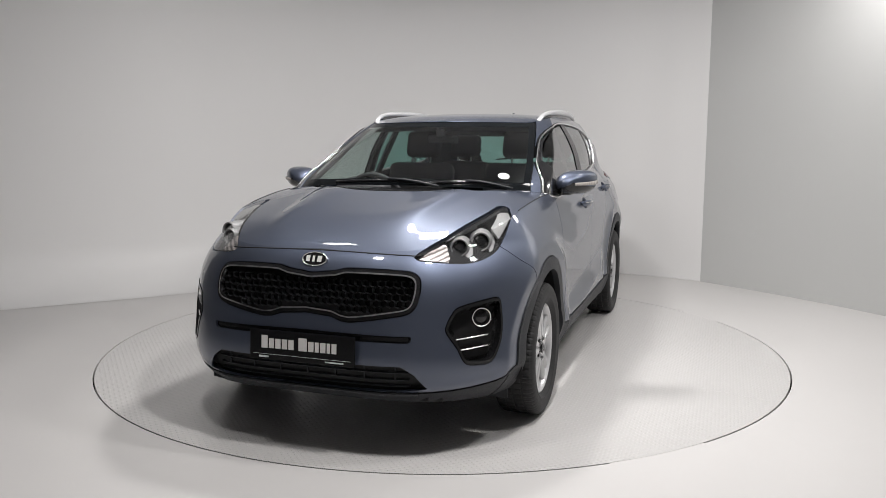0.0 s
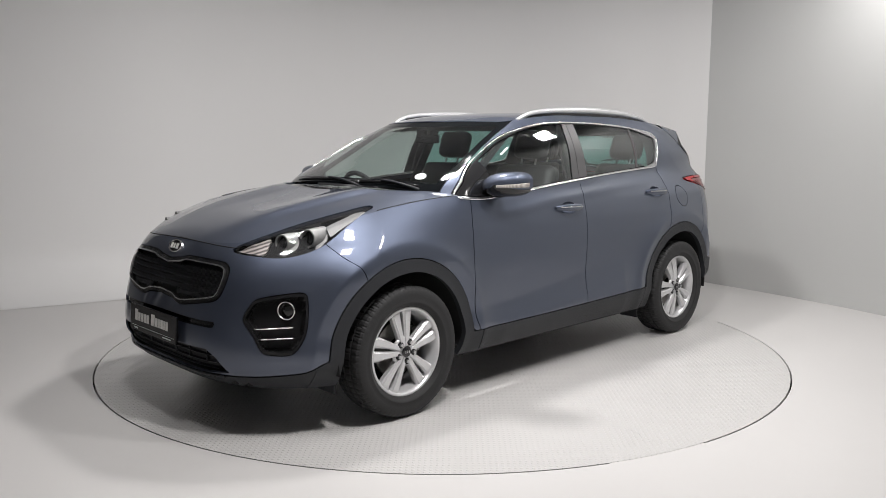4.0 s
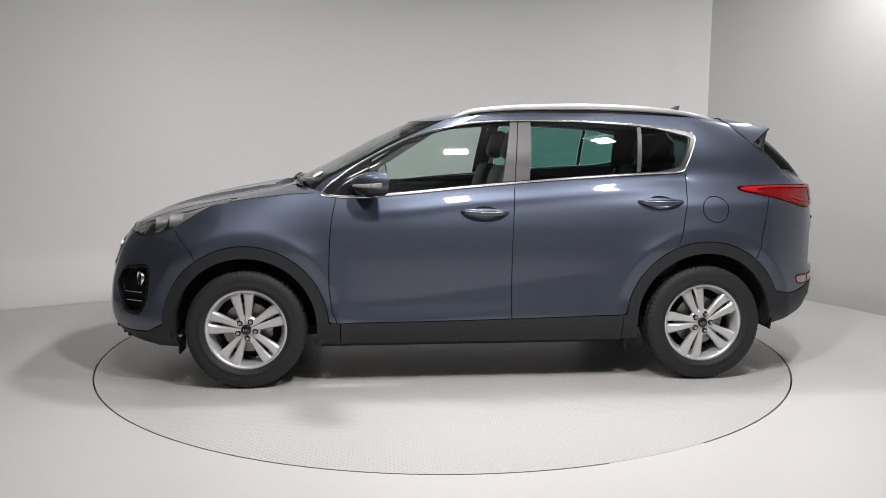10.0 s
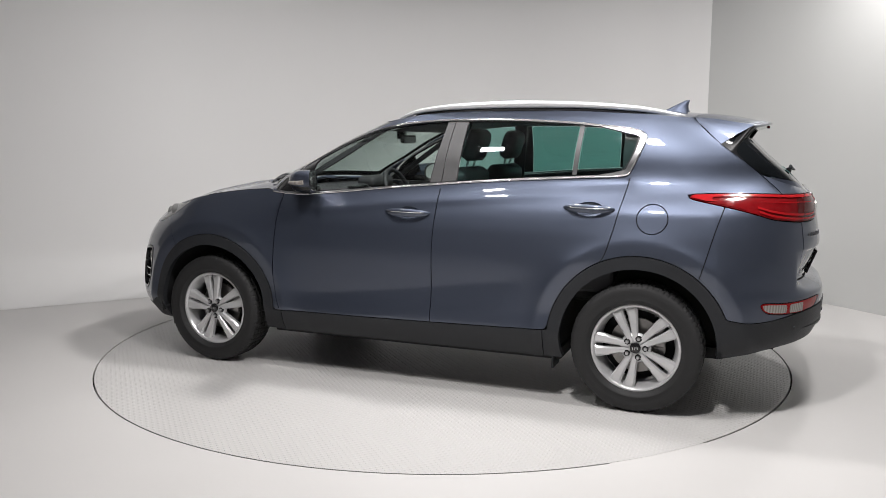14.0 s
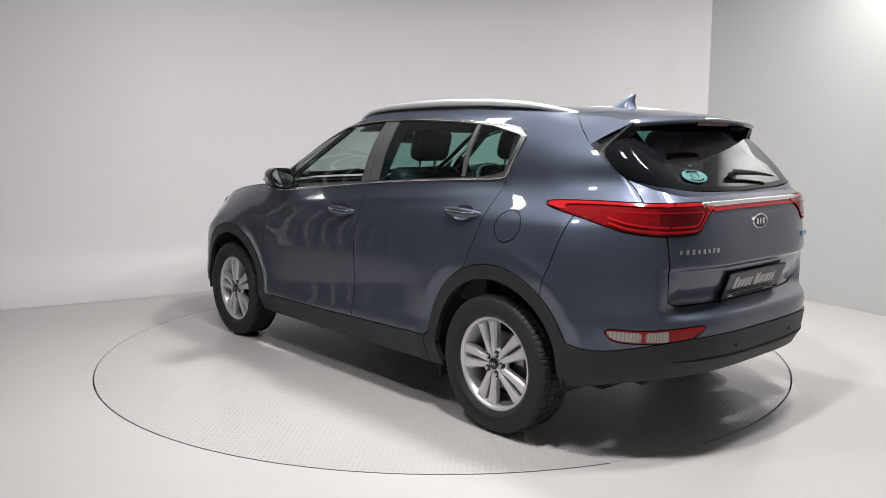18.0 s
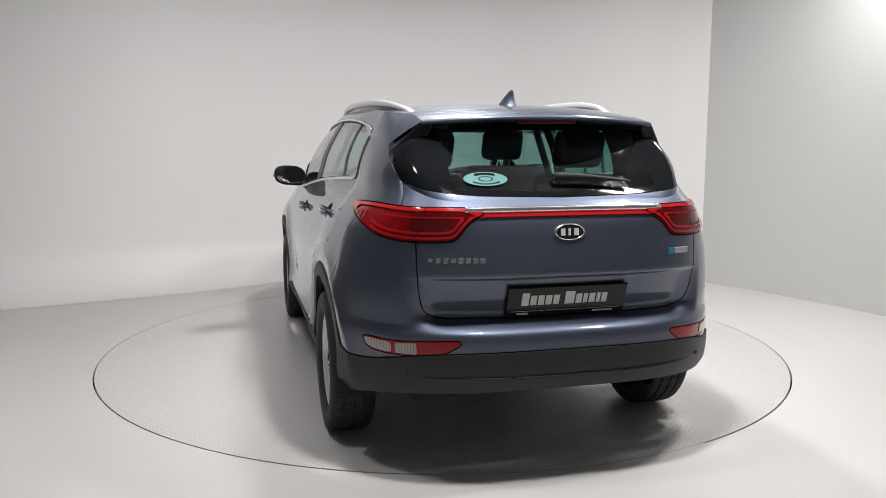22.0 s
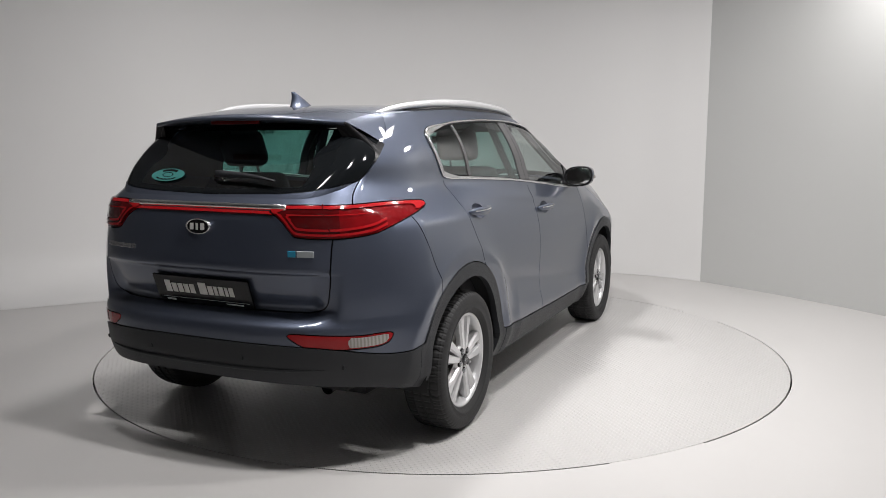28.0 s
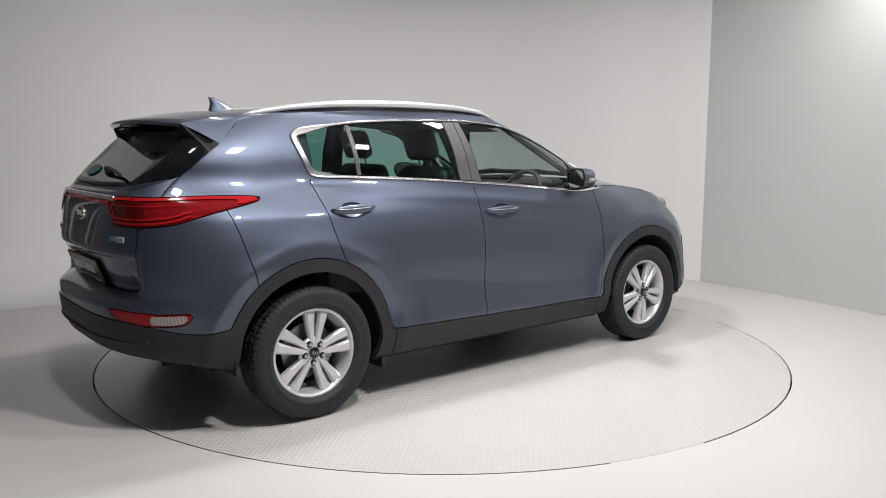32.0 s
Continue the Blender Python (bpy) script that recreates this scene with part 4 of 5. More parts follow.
# --- mirrors ---
for s in (1, -1):
    rows = []
    for q, (x, ry_, rz_, ys) in enumerate(((0.728, 0.012, 0.008, 0.907), (0.716, 0.048, 0.028, 0.909), (0.692, 0.080, 0.048, 0.913), (0.652, 0.102, 0.062, 0.917), (0.605, 0.112, 0.068, 0.920), (0.558, 0.111, 0.067, 0.920))):
        rows.append([(x - 0.35 * ry_ * math.cos(a), s * (ys + ry_ * np.sign(math.cos(a)) * abs(math.cos(a)) ** 0.75), 1.170 + rz_ * np.sign(math.sin(a)) * abs(math.sin(a)) ** 0.8 + 0.010 * math.cos(a)) for a in np.linspace(0, 2 * math.pi, 29)[:-1]])
    n = 28
    v = [p for r in rows for p in r]
    f = [(i * n + j, i * n + (j + 1) % n, (i + 1) * n + (j + 1) % n, (i + 1) * n + j) for i in range(len(rows) - 1) for j in range(n)] + [tuple(range(n))]
    mir = part("door_mirror", to_bm(v, f), M_PAINT, car, "blue-grey door mirror with chrome-edged indicator", smooth=True, loc=OFF)
    rim = [(p[0] - 0.002, p[1], p[2]) for p in rows[-1]]
    inner = [(0.553 + (p[0] - 0.558) * 0.88, s * 0.920 + (p[1] - s * 0.920) * 0.88, 1.17 + (p[2] - 1.17) * 0.86) for p in rows[-1]]
    part("mirror_rim", to_bm(rim + inner, [(j, (j + 1) % n, n + (j + 1) % n, n + j) for j in range(n)]), M_GLOSS, mir)
    part("mirror_glass", to_bm([(p[0] + 0.004, p[1], p[2]) for p in inner], [tuple(range(n))]), M_BOWL, mir, "silvered mirror glass")
    # black lower shell
    lo = [(a[0] - 0.001, a[1] + s * 0.001, a[2] - 0.004) for r in rows for a in r]
    fl = [q for i, q in enumerate(f[:-1]) if 16 <= i % n <= 25]
    used = sorted({i for q in fl for i in q})
    idx = {o: k for k, o in enumerate(used)}
    part("mirror_base", to_bm([lo[i] for i in used], [tuple(idx[i] for i in q) for q in fl]), M_GLOSS, mir, "gloss black lower mirror shell", smooth=True)
    track = catmull([(0.716, 0.932), (0.690, 0.976), (0.645, 1.011), (0.598, 1.028), (0.558, 1.034)], 4)
    sv, sf = sweep([(a, s * b, 1.160 + 0.008 * i / len(track)) for i, (a, b) in enumerate(track)], 0.005, lambda q: 0.008 + 0.005 * q, 8)
    part("indicator", to_bm(sv, sf), M_WHITELENS, mir, "clear white indicator strip")
    bm = to_bm(*sweep([(0.63, s * 0.79, 1.125), (0.625, s * 0.84, 1.115), (0.62, s * 0.88, 1.115), (0.615, s * 0.92, 1.125)], 0.045, 0.024, 10))
    part("mirror_arm", bm, M_GLOSS, mir, "gloss black mirror arm", smooth=True)

# --- door handles ---
for (x0, x1, zz), doors in zip(HANDLES, (doors_f, doors_r)):
    for door, s in zip(doors, (1, -1)):
        xm = (x0 + x1) / 2
        path = []
        for k in np.linspace(0, 1, 13):
            x = x0 + (x1 - x0) * k
            p = on_side(x, zz, s)
            bulge = 0.004 + 0.034 * min(1, 4.2 * k * (1 - k)) ** 0.7
            path.append((x, p.y + s * bulge, zz + 0.006 * (k - 0.5)))
        v, f = sweep(path, lambda q: 0.006 + 0.004 * math.sin(math.pi * q), lambda q: 0.008 + 0.015 * math.sin(math.pi * q) ** 0.6, 12)
        h = part("door_handle", to_bm(v, f), M_PAINT, door, "body-coloured door handle with chrome strip", smooth=True)
        path2 = [(a, b + s * 0.009, c + 0.004) for a, b, c in path[1:-1]]
        part("handle_chrome", to_bm(*sweep(path2, 0.0022, 0.0024, 8)), M_CHROME, h, "thin chrome handle strip", smooth=True)

M_RAIL = material("silver_rail", (0.60, 0.60, 0.61), 0.32, 0.5, 0.3, vary=0.04, vary_scale=40)
# --- bright bar round the side windows ---
for s in (1, -1):
    path = []
    for q in np.vstack([DLO, DLO[:1]]):
        c = DLO.mean(axis=0)
        w = q + (c - q) / np.linalg.norm(c - q) * 0.004
        h = on_side(w[0], w[1], s)
        path.append((w[0], h.y + s * 0.005, w[1]))
    part("window_chrome", to_bm(*sweep(path, 0.0042, 0.0046, 8)), M_CHROME, car, "bright chrome window surround", smooth=True, loc=OFF)

# --- roof rails ---
for s in (1, -1):
    path = [(x, s * (0.605 - 0.035 * ((x + 0.65) / 0.85) ** 4 - 0.075 * max(0, (-x - 0.6) / 0.9) ** 1.5), z) for x, z in zip(np.linspace(0.14, -1.50, 33), curve([(0.14, 1.536), (0.09, 1.560), (0.0, 1.586), (-0.25, 1.606), (-0.6, 1.613), (-0.92, 1.607), (-1.25, 1.583), (-1.42, 1.555), (-1.50, 1.536)])(np.linspace(0.14, -1.50, 33)))]
    part("roof_rail", to_bm(*sweep(path, 0.016, lambda q: 0.012 + 0.008 * math.sin(math.pi * q), 12)), M_RAIL, car, "satin silver roof rail", smooth=True, loc=OFF)
    path = [(p[0], p[1] * 0.985, p[2] - 0.024) for p in path[2:-2]]
    part("rail_base", to_bm(*sweep(path, 0.010, 0.016, 8)), M_GLOSS, car, loc=OFF)

# --- spoiler, antenna ---
rows = []
for y in np.linspace(-0.535, 0.535, 41):
    q = abs(y) / 0.535
    x0 = -1.545 - 0.10 * (1 - q ** 2)
    z0 = float(roof_mid(x0)) + (float(roof_edge(x0)) - float(roof_mid(x0))) * q ** 2.4 + 0.004
    x1, z1 = -1.935 + 0.085 * q ** 2.6, 1.512 - 0.024 * q ** 2
    rows.append([(x0, y, z0), (x0 * 0.6 + x1 * 0.4, y, z0 * 0.6 + z1 * 0.4 + 0.006), (x0 * 0.25 + x1 * 0.75, y, z0 * 0.25 + z1 * 0.75 + 0.004), (x1, y, z1 + 0.002), (x1 - 0.006, y, z1 - 0.006), (x1 + 0.004, y, z1 - 0.016), (x1 * 0.6 + x0 * 0.4, y, z1 - 0.03), (x0 - 0.10, y, z0 - 0.055)])
EDGE = rows[-1]
v, f = grid(rows)
spoiler = part("roof_spoiler", to_bm(v, f), M_PAINT, car, "blue-grey roof spoiler above the rear glass", smooth=True, loc=OFF)
bm = bmesh.new()
box(bm, -1.918, 0, 1.488, 0.016, 0.27, 0.018, None, 0.003)
part("brake_light", bm, M_REDDARK, spoiler, "dark red high brake light strip")
for s in (1, -1):
    def even(points, n=18):
        p = catmull(points, 8)
        d = np.r_[0, np.cumsum(np.linalg.norm(np.diff(p, axis=0), axis=1))]
        return np.array([[np.interp(q, d, p[:, c]) for c in range(3)] for q in np.linspace(0, d[-1], n)])
    side_at = lambda x, z: (x, on_side(x + 0.008, z).y, z)
    corner, foot, tip, base = side_at(-1.574, 1.508), side_at(-1.698, 1.393), (-1.850, 0.535, 1.489), side_at(-1.806, 1.314)
    rows = [[tuple(np.array(a) * (1 - q) + np.array(b) * q + np.array((0, 0.005, 0.006)) * math.sin(math.pi * q) * (1 - 0.5 * k / 15)) for q in np.linspace(0, 1, 9)]
            for k, (a, b) in enumerate(zip(even(EDGE[:4], 16), even([corner, side_at(-1.635, 1.453), foot], 16)))]
    part("spoiler_side", to_bm(*grid([[(p[0], s * (p[1] + 0.001), p[2]) for p in row] for row in rows])), M_PAINT, spoiler, smooth=True)
    upper = even([foot, (-1.774, 0.570, 1.441), tip, (-1.815, 0.550, 1.430), (-1.802, 0.588, 1.370), base])
    lower = even([foot, side_at(-1.732, 1.369), side_at(-1.770, 1.341), (base[0] - 0.002, base[1] - 0.002, base[2] - 0.002)])
    for nm, mt, dx, dy, lb in (("spoiler_fin", M_FIN, 0.0, 0.003, "gloss black spoiler side fin"), ("fin_inside", M_FIN, -0.012, -0.045, "gloss black inner face of the fin")):
        rows = [[(a[0] + (b[0] - a[0]) * q + dx, s * (a[1] + (b[1] - a[1]) * q + dy), a[2] + (b[2] - a[2]) * q) for q in np.linspace(0, 1, 6)] for a, b in zip(upper, lower)]
        part(nm, to_bm(*grid(rows)), mt, spoiler, lb, smooth=True)
    edge_rows = [[(a[0], s * (a[1] + 0.003), a[2]), (a[0] - 0.012, s * (a[1] - 0.045), a[2])] for a in upper]
    part("fin_edge", to_bm(*grid(edge_rows)), M_FIN, spoiler, smooth=True)
zr = float(roof_mid(-1.42))
fin = []
for k in np.linspace(0, 1, 9):
    z = zr - 0.01 + 0.078 * k
    xf, xb = -1.30 - 0.155 * k ** 1.1, -1.485 + 0.004 * k + 0.012 * math.sin(k * 3)
    w = 0.036 * (1 - k) ** 0.9 + 0.007
    fin.append([((xf + xb) / 2 + (xf - xb) / 2 * math.cos(a), w * math.sin(a), z) for a in np.linspace(0, 2 * math.pi, 17)[:-1]])
v = [p for r in fin for p in r]
f = [(i * 16 + j, i * 16 + (j + 1) % 16, (i + 1) * 16 + (j + 1) % 16, (i + 1) * 16 + j) for i in range(8) for j in range(16)] + [tuple(range(128, 144))]
part("roof_antenna", to_bm(v, f), M_PAINT, car, "blue-grey shark fin roof antenna", smooth=True, loc=OFF)

# --- the shut line between bonnet and wing ---
for s in (1, -1):
    path = []
    for x in np.linspace(1.43, 0.93, 24):
        z = float(belt(x)) + 0.001
        path.append((x, on_side(x, z, s).y + s * 0.0005, z))
    part("bonnet_gap", to_bm(*sweep(path, 0.0030, 0.0034, 8)), M_DARK, bonnet, "dark shut line of the bonnet", smooth=True)

path = []
for y in np.linspace(-0.485, 0.485, 41):
    p = on_end(y, 0.910 - 0.055 * y * y)
    path.append((p.x + 0.0003, y, p.z))
part("bonnet_gap", to_bm(*sweep(path, 0.0032, 0.0028, 8)), M_DARK, bonnet, "dark shut line of the bonnet", smooth=True)

# --- headlights ---
head = join(head_low, head_top)
for s in (1, -1):
    me = head if s > 0 else mirrored(head)
    lens = panel("headlight", me, M_LENS, label="clear headlight lens over two projector lamps", thick=0)
    lens.visible_shadow = False
    base = panel("lamp_bowl", me, M_BEZEL, lens, "dark lamp bezel", shift=-0.15, thick=0)

    def front_at(a, z, depth, s=s):
        h = along_corner(a, z)
        p = h[0] + Vector((-0.6, -0.6, -0.2)).normalized() * depth
        return Vector((p.x, s * p.y, p.z))
    aim = Vector((0.96, s * 0.26, 0.06)).normalized()
    for a, z, r, d in ((-1.268, 0.926, 0.042, 0.020), (-1.098, 0.945, 0.046, 0.018)):
        c = front_at(a, z, d)
        m = Matrix.Translation(c) @ aim.to_track_quat("Y", "Z").to_matrix().to_4x4()
        v, f = lathe([(r * 0.80, -0.006), (r * 0.84, 0.004), (r * 0.97, 0.006), (r, 0.0), (r * 1.02, -0.012)], 32)
        part("lamp_ring", to_bm([m @ Vector(q) for q in v], f), M_SILVER, lens, "bright silver projector ring", smooth=True)
        v, f = lathe([(r * 1.0, -0.010), (r * 1.12, -0.05), (r * 1.25, -0.11)], 32)
        part("lamp_barrel", to_bm([m @ Vector(q) for q in v], f), M_SILVER, lens, "silver lamp barrel", smooth=True)
        v, f = lathe([(0.0005, 0.003), (r * 0.35, 0.000), (r * 0.62, -0.008), (r * 0.80, -0.020)] , 28)
        part("projector_lens", to_bm([m @ Vector(q) for q in v], f), M_GLOSS, lens, "dark glass projector lens", smooth=True)
    def lamp_piece(name, outline, depth, mat, label):
        g = clip(head, inside(outline, lamp_front(head[0])))
        g = g if s > 0 else mirrored(g)
        return panel(name, g, mat, lens, label, shift=depth, thick=0.012)
    lamp_piece("turn_signal", [(-1.575, 0.892), (-1.37, 0.876), (-1.35, 0.955), (-1.47, 0.926)], -0.018, M_AMBER, "ribbed pale amber turn signal")
    lamp_piece("side_reflector", [(-1.04, 0.908), (-0.965, 0.942), (-0.955, 0.998), (-1.03, 0.992)], -0.030, M_SILVER, "ribbed silver side reflector")
    lamp_piece("side_reflector", [(-1.235, 0.897), (-1.175, 0.908), (-1.155, 0.938), (-1.165, 0.968), (-1.225, 0.958)], -0.034, M_SILVER, "ribbed silver side reflector")
    lamp_piece("running_light", [(-0.985, 1.004), (-0.945, 0.952), (-0.86, 0.996), (-0.725, 1.062), (-0.80, 1.062)], -0.012, M_SILVER, "pale grey running light blade")
    lamp_piece("top_bezel", [(-1.35, 0.955), (-1.16, 0.995), (-0.967, 1.030), (-0.76, 1.066), (-0.76, 1.09), (-0.967, 1.06), (-1.2, 1.03), (-1.4, 0.98)], -0.012, M_GLOSS, "gloss black upper lamp edge")

# --- tail lamps ---
for s in (1, -1):
    def mir(me):
        return me if s > 0 else mirrored(me)
    lamp_ob = panel("tail_lamp", mir(tail_lamp), M_REDMID, label="red wraparound tail lamp with bright light guides", shift=0.002, thick=0.03)
    edge_d = lambda q: inside(TAIL, lamp_rear(q))
    along = lambda q: lamp_rear(q)[:, 0]
    panel("light_guide", mir(within(band(tail_lamp, edge_d, 0.006, 0.018), lambda q: q[:, 2] - 1.105)), M_REDGLOW, lamp_ob, "bright red upper light guide", shift=0.008, thick=0)
    for lo, hi in ((0.012, 0.022), (0.032, 0.042)):
        panel("light_guide", mir(within(band(tail_lamp, edge_d, lo, hi), lambda q: -1.13 - along(q), lambda q: 1.105 - q[:, 2])), M_REDGLOW, lamp_ob, "bright red U-shaped light guide", shift=0.008, thick=0)
    panel("red_lens", mir(within(tail_lamp, lambda q: edge_d(q) - 0.010, lambda q: -1.43 - along(q))), M_REDDARK, lamp_ob, shift=0.005, thick=0)
    for a0 in (-1.03, -0.975, -0.925):
        panel("lamp_block", mir(within(tail_lamp, lambda q: 0.020 - abs(along(q) - a0), lambda q: edge_d(q) - 0.008, lambda q: 1.112 - q[:, 2])), M_REDMID, lamp_ob, shift=0.006, thick=0)
    joint = within(tail_lamp, lambda q: 0.0030 - abs(q[:, 1] - 0.622 + 0.35 * (q[:, 2] - 1.01)), lambda q: -1.85 - q[:, 0])
    for me in islands(joint):
        panel("lamp_joint", mir(me), M_REDDARK, lamp_ob, shift=0.0125, thick=0)
    # lamps in the rear bumper
    rl = panel("bumper_lamp", mir(rear_lamp), M_REDLENS, label="red and clear rear bumper lamp", shift=0.0, thick=0.02)
    ar = lamp_rear(rear_lamp[0])[:, 0]
    dr = inside(REARLAMP, lamp_rear(rear_lamp[0]))
    lo_a, hi_a = (-1.50, -1.36) if s > 0 else (-1.40, -1.15)
    panel("clear_lens", mir(clip(rear_lamp, np.minimum(np.minimum(ar - lo_a, hi_a - ar), dr - 0.008))), M_WHITELENS, rl, "clear ribbed reversing lens", shift=0.003, thick=0)
    if s > 0:
        panel("clear_lens", mir(clip(rear_lamp, np.minimum(ar + 1.335, dr - 0.008))), M_WHITELENS, rl, "clear ribbed reversing lens", shift=0.003, thick=0)

# chrome and red strips across the tailgate
path = [on_end(y, 1.131, -1) + Vector((-0.004, 0, 0)) for y in np.linspace(-0.43, 0.43, 25)]
part("chrome_strip", to_bm(*sweep(path, 0.010, 0.014, 10)), M_CHROME, tailgate, "bright chrome strip across the tailgate", smooth=True)
panel("red_strip", both(within(gate, lambda q: -1.9 - q[:, 0], lambda q: inside([(-0.3, 1.100), (0.385, 1.100), (0.40, 1.113), (-0.3, 1.113)], yz(q)))), M_REDGLOW, tailgate, "thin red light strip", shift=0.008, thick=0.012)

path = [on_end(y, 0.452 + 0.012 * abs(y), -1) + Vector((-0.008, 0, 0)) for y in np.linspace(-0.60, 0.60, 25)]
part("skirt_ridge", to_bm(*sweep(path, lambda q: 0.001 + 0.008 * min(1, 8 * q * (1 - q)), lambda q: 0.001 + 0.007 * min(1, 8 * q * (1 - q)), 8)), M_CLAD, rear_bumper, smooth=True)
bm = bmesh.new()
for k in range(16):
    box(bm, -1.800, -0.118 + 0.0157 * k, 1.445, 0.002, 0.011, 0.010 if k % 3 else 0.014, pose(0, 0, 0))
tagged(part("web_lettering", bm, M_HEADLINER, tailgate, "faint grey lettering bars on the rear glass"), kind="stuff")

# --- grille ---
g_in = lambda q: inside(GRILLE, yz(q))
panel("grille_surround", both(clip(grille, 0.0015 - g_in(grille[0]))), M_GLOSS, front_bumper, "gloss black grille surround", shift=0.003, thick=0.03)
panel("grille_chrome", both(band(grille, g_in, 0.0015, 0.0075)), M_CHROME, front_bumper, "chrome grille frame", shift=0.009, thick=0.025)
mesh_in = clip(grille, g_in(grille[0]) - 0.0085)
panel("grille_back", both(mesh_in), M_DARK, front_bumper, shift=-0.04, thick=0)
bm = bmesh.new()
for r in range(7):
    for c in range(-14, 15):
        y, z = (c + 0.5 * (r % 2)) * 0.0355, 0.640 + r * 0.0285
        if inside(GRILLE, np.array([[abs(y), z]]))[0] < 0.017:
            continue
        p = on_end(y, z)
        corners = np.linspace(0, 2 * math.pi, 7)[:-1] + math.pi / 6
        ring_o = [Vector((p.x - 0.008, y + 0.0203 * math.cos(t), z + 0.0188 * math.sin(t))) for t in corners]
        ring_i = [Vector((p.x - 0.024, y + 0.0135 * math.cos(t), z + 0.0115 * math.sin(t) - 0.003)) for t in corners]
        vo, vi = [bm.verts.new(q) for q in ring_o], [bm.verts.new(q) for q in ring_i]
        for j in range(6):
            bm.faces.new((vo[j], vo[(j + 1) % 6], vi[(j + 1) % 6], vi[j]))
        deep = [bm.verts.new(v.co + Vector((-0.012, 0, 0))) for v in vi]
        for j in range(6):
            bm.faces.new((vi[j], vi[(j + 1) % 6], deep[(j + 1) % 6], deep[j]))
tagged(part("grille_mesh", bm, M_BEZEL, front_bumper, "gloss black honeycomb grille mesh"), kind="stuff")
panel("bumper_slot", both(slot), M_GLOSS, front_bumper, "black slot across the bumper", shift=-0.010, thick=0)
bm = bmesh.new()
box(bm, 2.02, 0, 0.295, 0.20, 1.10, 0.07)
part("intake_floor", bm, M_DARK, front_bumper)
panel("intake_back", both(intake), M_DARK, front_bumper, shift=-0.05, thick=0)
for z in (0.335, 0.365, 0.398):
    path = [on_end(y, z) + Vector((-0.034, 0, 0)) for y in np.linspace(-0.48, 0.48, 15)]
    part("intake_slat", to_bm(*sweep(path, 0.010, 0.006, 6)), M_CLAD, front_bumper, "black lower intake slat")
for y in np.linspace(-0.42, 0.42, 7):
    p = on_end(y, 0.395)
    bm = bmesh.new()
    box(bm, p.x - 0.036, y, 0.395, 0.016, 0.007, 0.064)
    part("intake_post", bm, M_CLAD, front_bumper, "black upright post in the lower intake")
path = [on_end(y, 0.305) + Vector((0.004, 0, -0.005)) for y in np.linspace(-0.52, 0.52, 21)]
part("skid_strip", to_bm(*sweep(path, 0.006, 0.008, 8)), M_BEZEL, front_bumper, "dark grey lower skid strip", smooth=True)

# --- fog lamp housings ---
dfog = inside(FOG, lamp_front(fog[0]))
for s in (1, -1):
    def mir2(me):
        return me if s > 0 else mirrored(me)
    edge_ob = panel("fog_lamp", mir2(clip(fog, 0.016 - inside(FOG, lamp_front(fog[0])))), M_GLOSS, label="gloss black fog lamp housing with chrome bars", shift=0.003, thick=0.05)
    panel("fog_panel", mir2(clip(fog, dfog - 0.014)), M_GLOSS, edge_ob, shift=-0.035, thick=0)
    c = along_corner(-1.215, 0.622)[0]
    c = Vector((c.x - 0.019, s * (c.y - 0.014), c.z))
    m = Matrix.Translation(c) @ Vector((0.85, s * 0.53, 0)).to_track_quat("Y", "Z").to_matrix().to_4x4()
    v, f = lathe([(0.037, -0.02), (0.039, 0.003), (0.043, 0.005), (0.045, 0.001), (0.045, -0.02)], 32)
    part("fog_ring", to_bm([m @ Vector(q) for q in v], f), M_CHROME, edge_ob, "chrome fog lamp ring", smooth=True)
    v, f = lathe([(0.0005, 0.004), (0.02, 0.001), (0.036, -0.010)], 24)
    part("fog_lens", to_bm([m @ Vector(q) for q in v], f), M_GLOSS, edge_ob, "dark fog lamp lens", smooth=True)
    for z in (0.541, 0.492):
        path = []
        for a in np.linspace(-1.42 if z > 0.5 else -1.39, -1.165, 12):
            p = along_corner(a, z + 0.05 * 0)[0]
            path.append((p.x - 0.012, s * (p.y - 0.010), z + 0.006 * (a + 1.3) / 0.1 * 0.4))
        part("fog_bar", to_bm(*sweep(path, 0.006, 0.004, 8)), M_CHROME, edge_ob, "thin chrome bar", smooth=True)

# --- badges, plates, lettering bars ---
def oval(name, x, z, face, parent, rx=0.066, rz=0.034):
    p = on_end(0, z, face)
    tilt = 25 if face > 0 else -2
    m = Matrix.Translation((p.x + face * 0.004, 0, z)) @ pose(0, 0, 0, 0, -tilt * face if face > 0 else 3)
    v, f = lathe([(0.0005, 0.004), (0.88, 0.004), (0.90, 0.007), (0.97, 0.008), (1.0, 0.004), (1.0, -0.008)], 48)
    ring_v = [m @ Vector((face * h, r[0] * 1.0, r[1])) for h, r in [(q[1], (q[0] * rx, q[2] * rz)) for q in v]]
    ob = part(name, to_bm(ring_v, f), M_CHROME, parent, "oval chrome-edged black badge", smooth=True)
    v, f = lathe([(0.0005, 0.0055), (0.87, 0.0055), (0.87, 0.0)], 40)
    part("badge_face", to_bm([m @ Vector((face * q[1], q[0] * rx, q[2] * rz)) for q in v], f), M_GLOSS, parent, smooth=False)
    for y, w in ((-0.031, 0.018), (-0.003, 0.010), (0.027, 0.020)):
        bm = bmesh.new()
        box(bm, face * 0.007, y * face, 0, 0.003, w, 0.028, m)
        part("badge_bar", bm, M_INK, parent, "plain chrome badge bar")
    return ob


oval("badge", 0, 0.872, 1, front_bumper)
oval("badge", 0, 1.040, -1, tailgate)


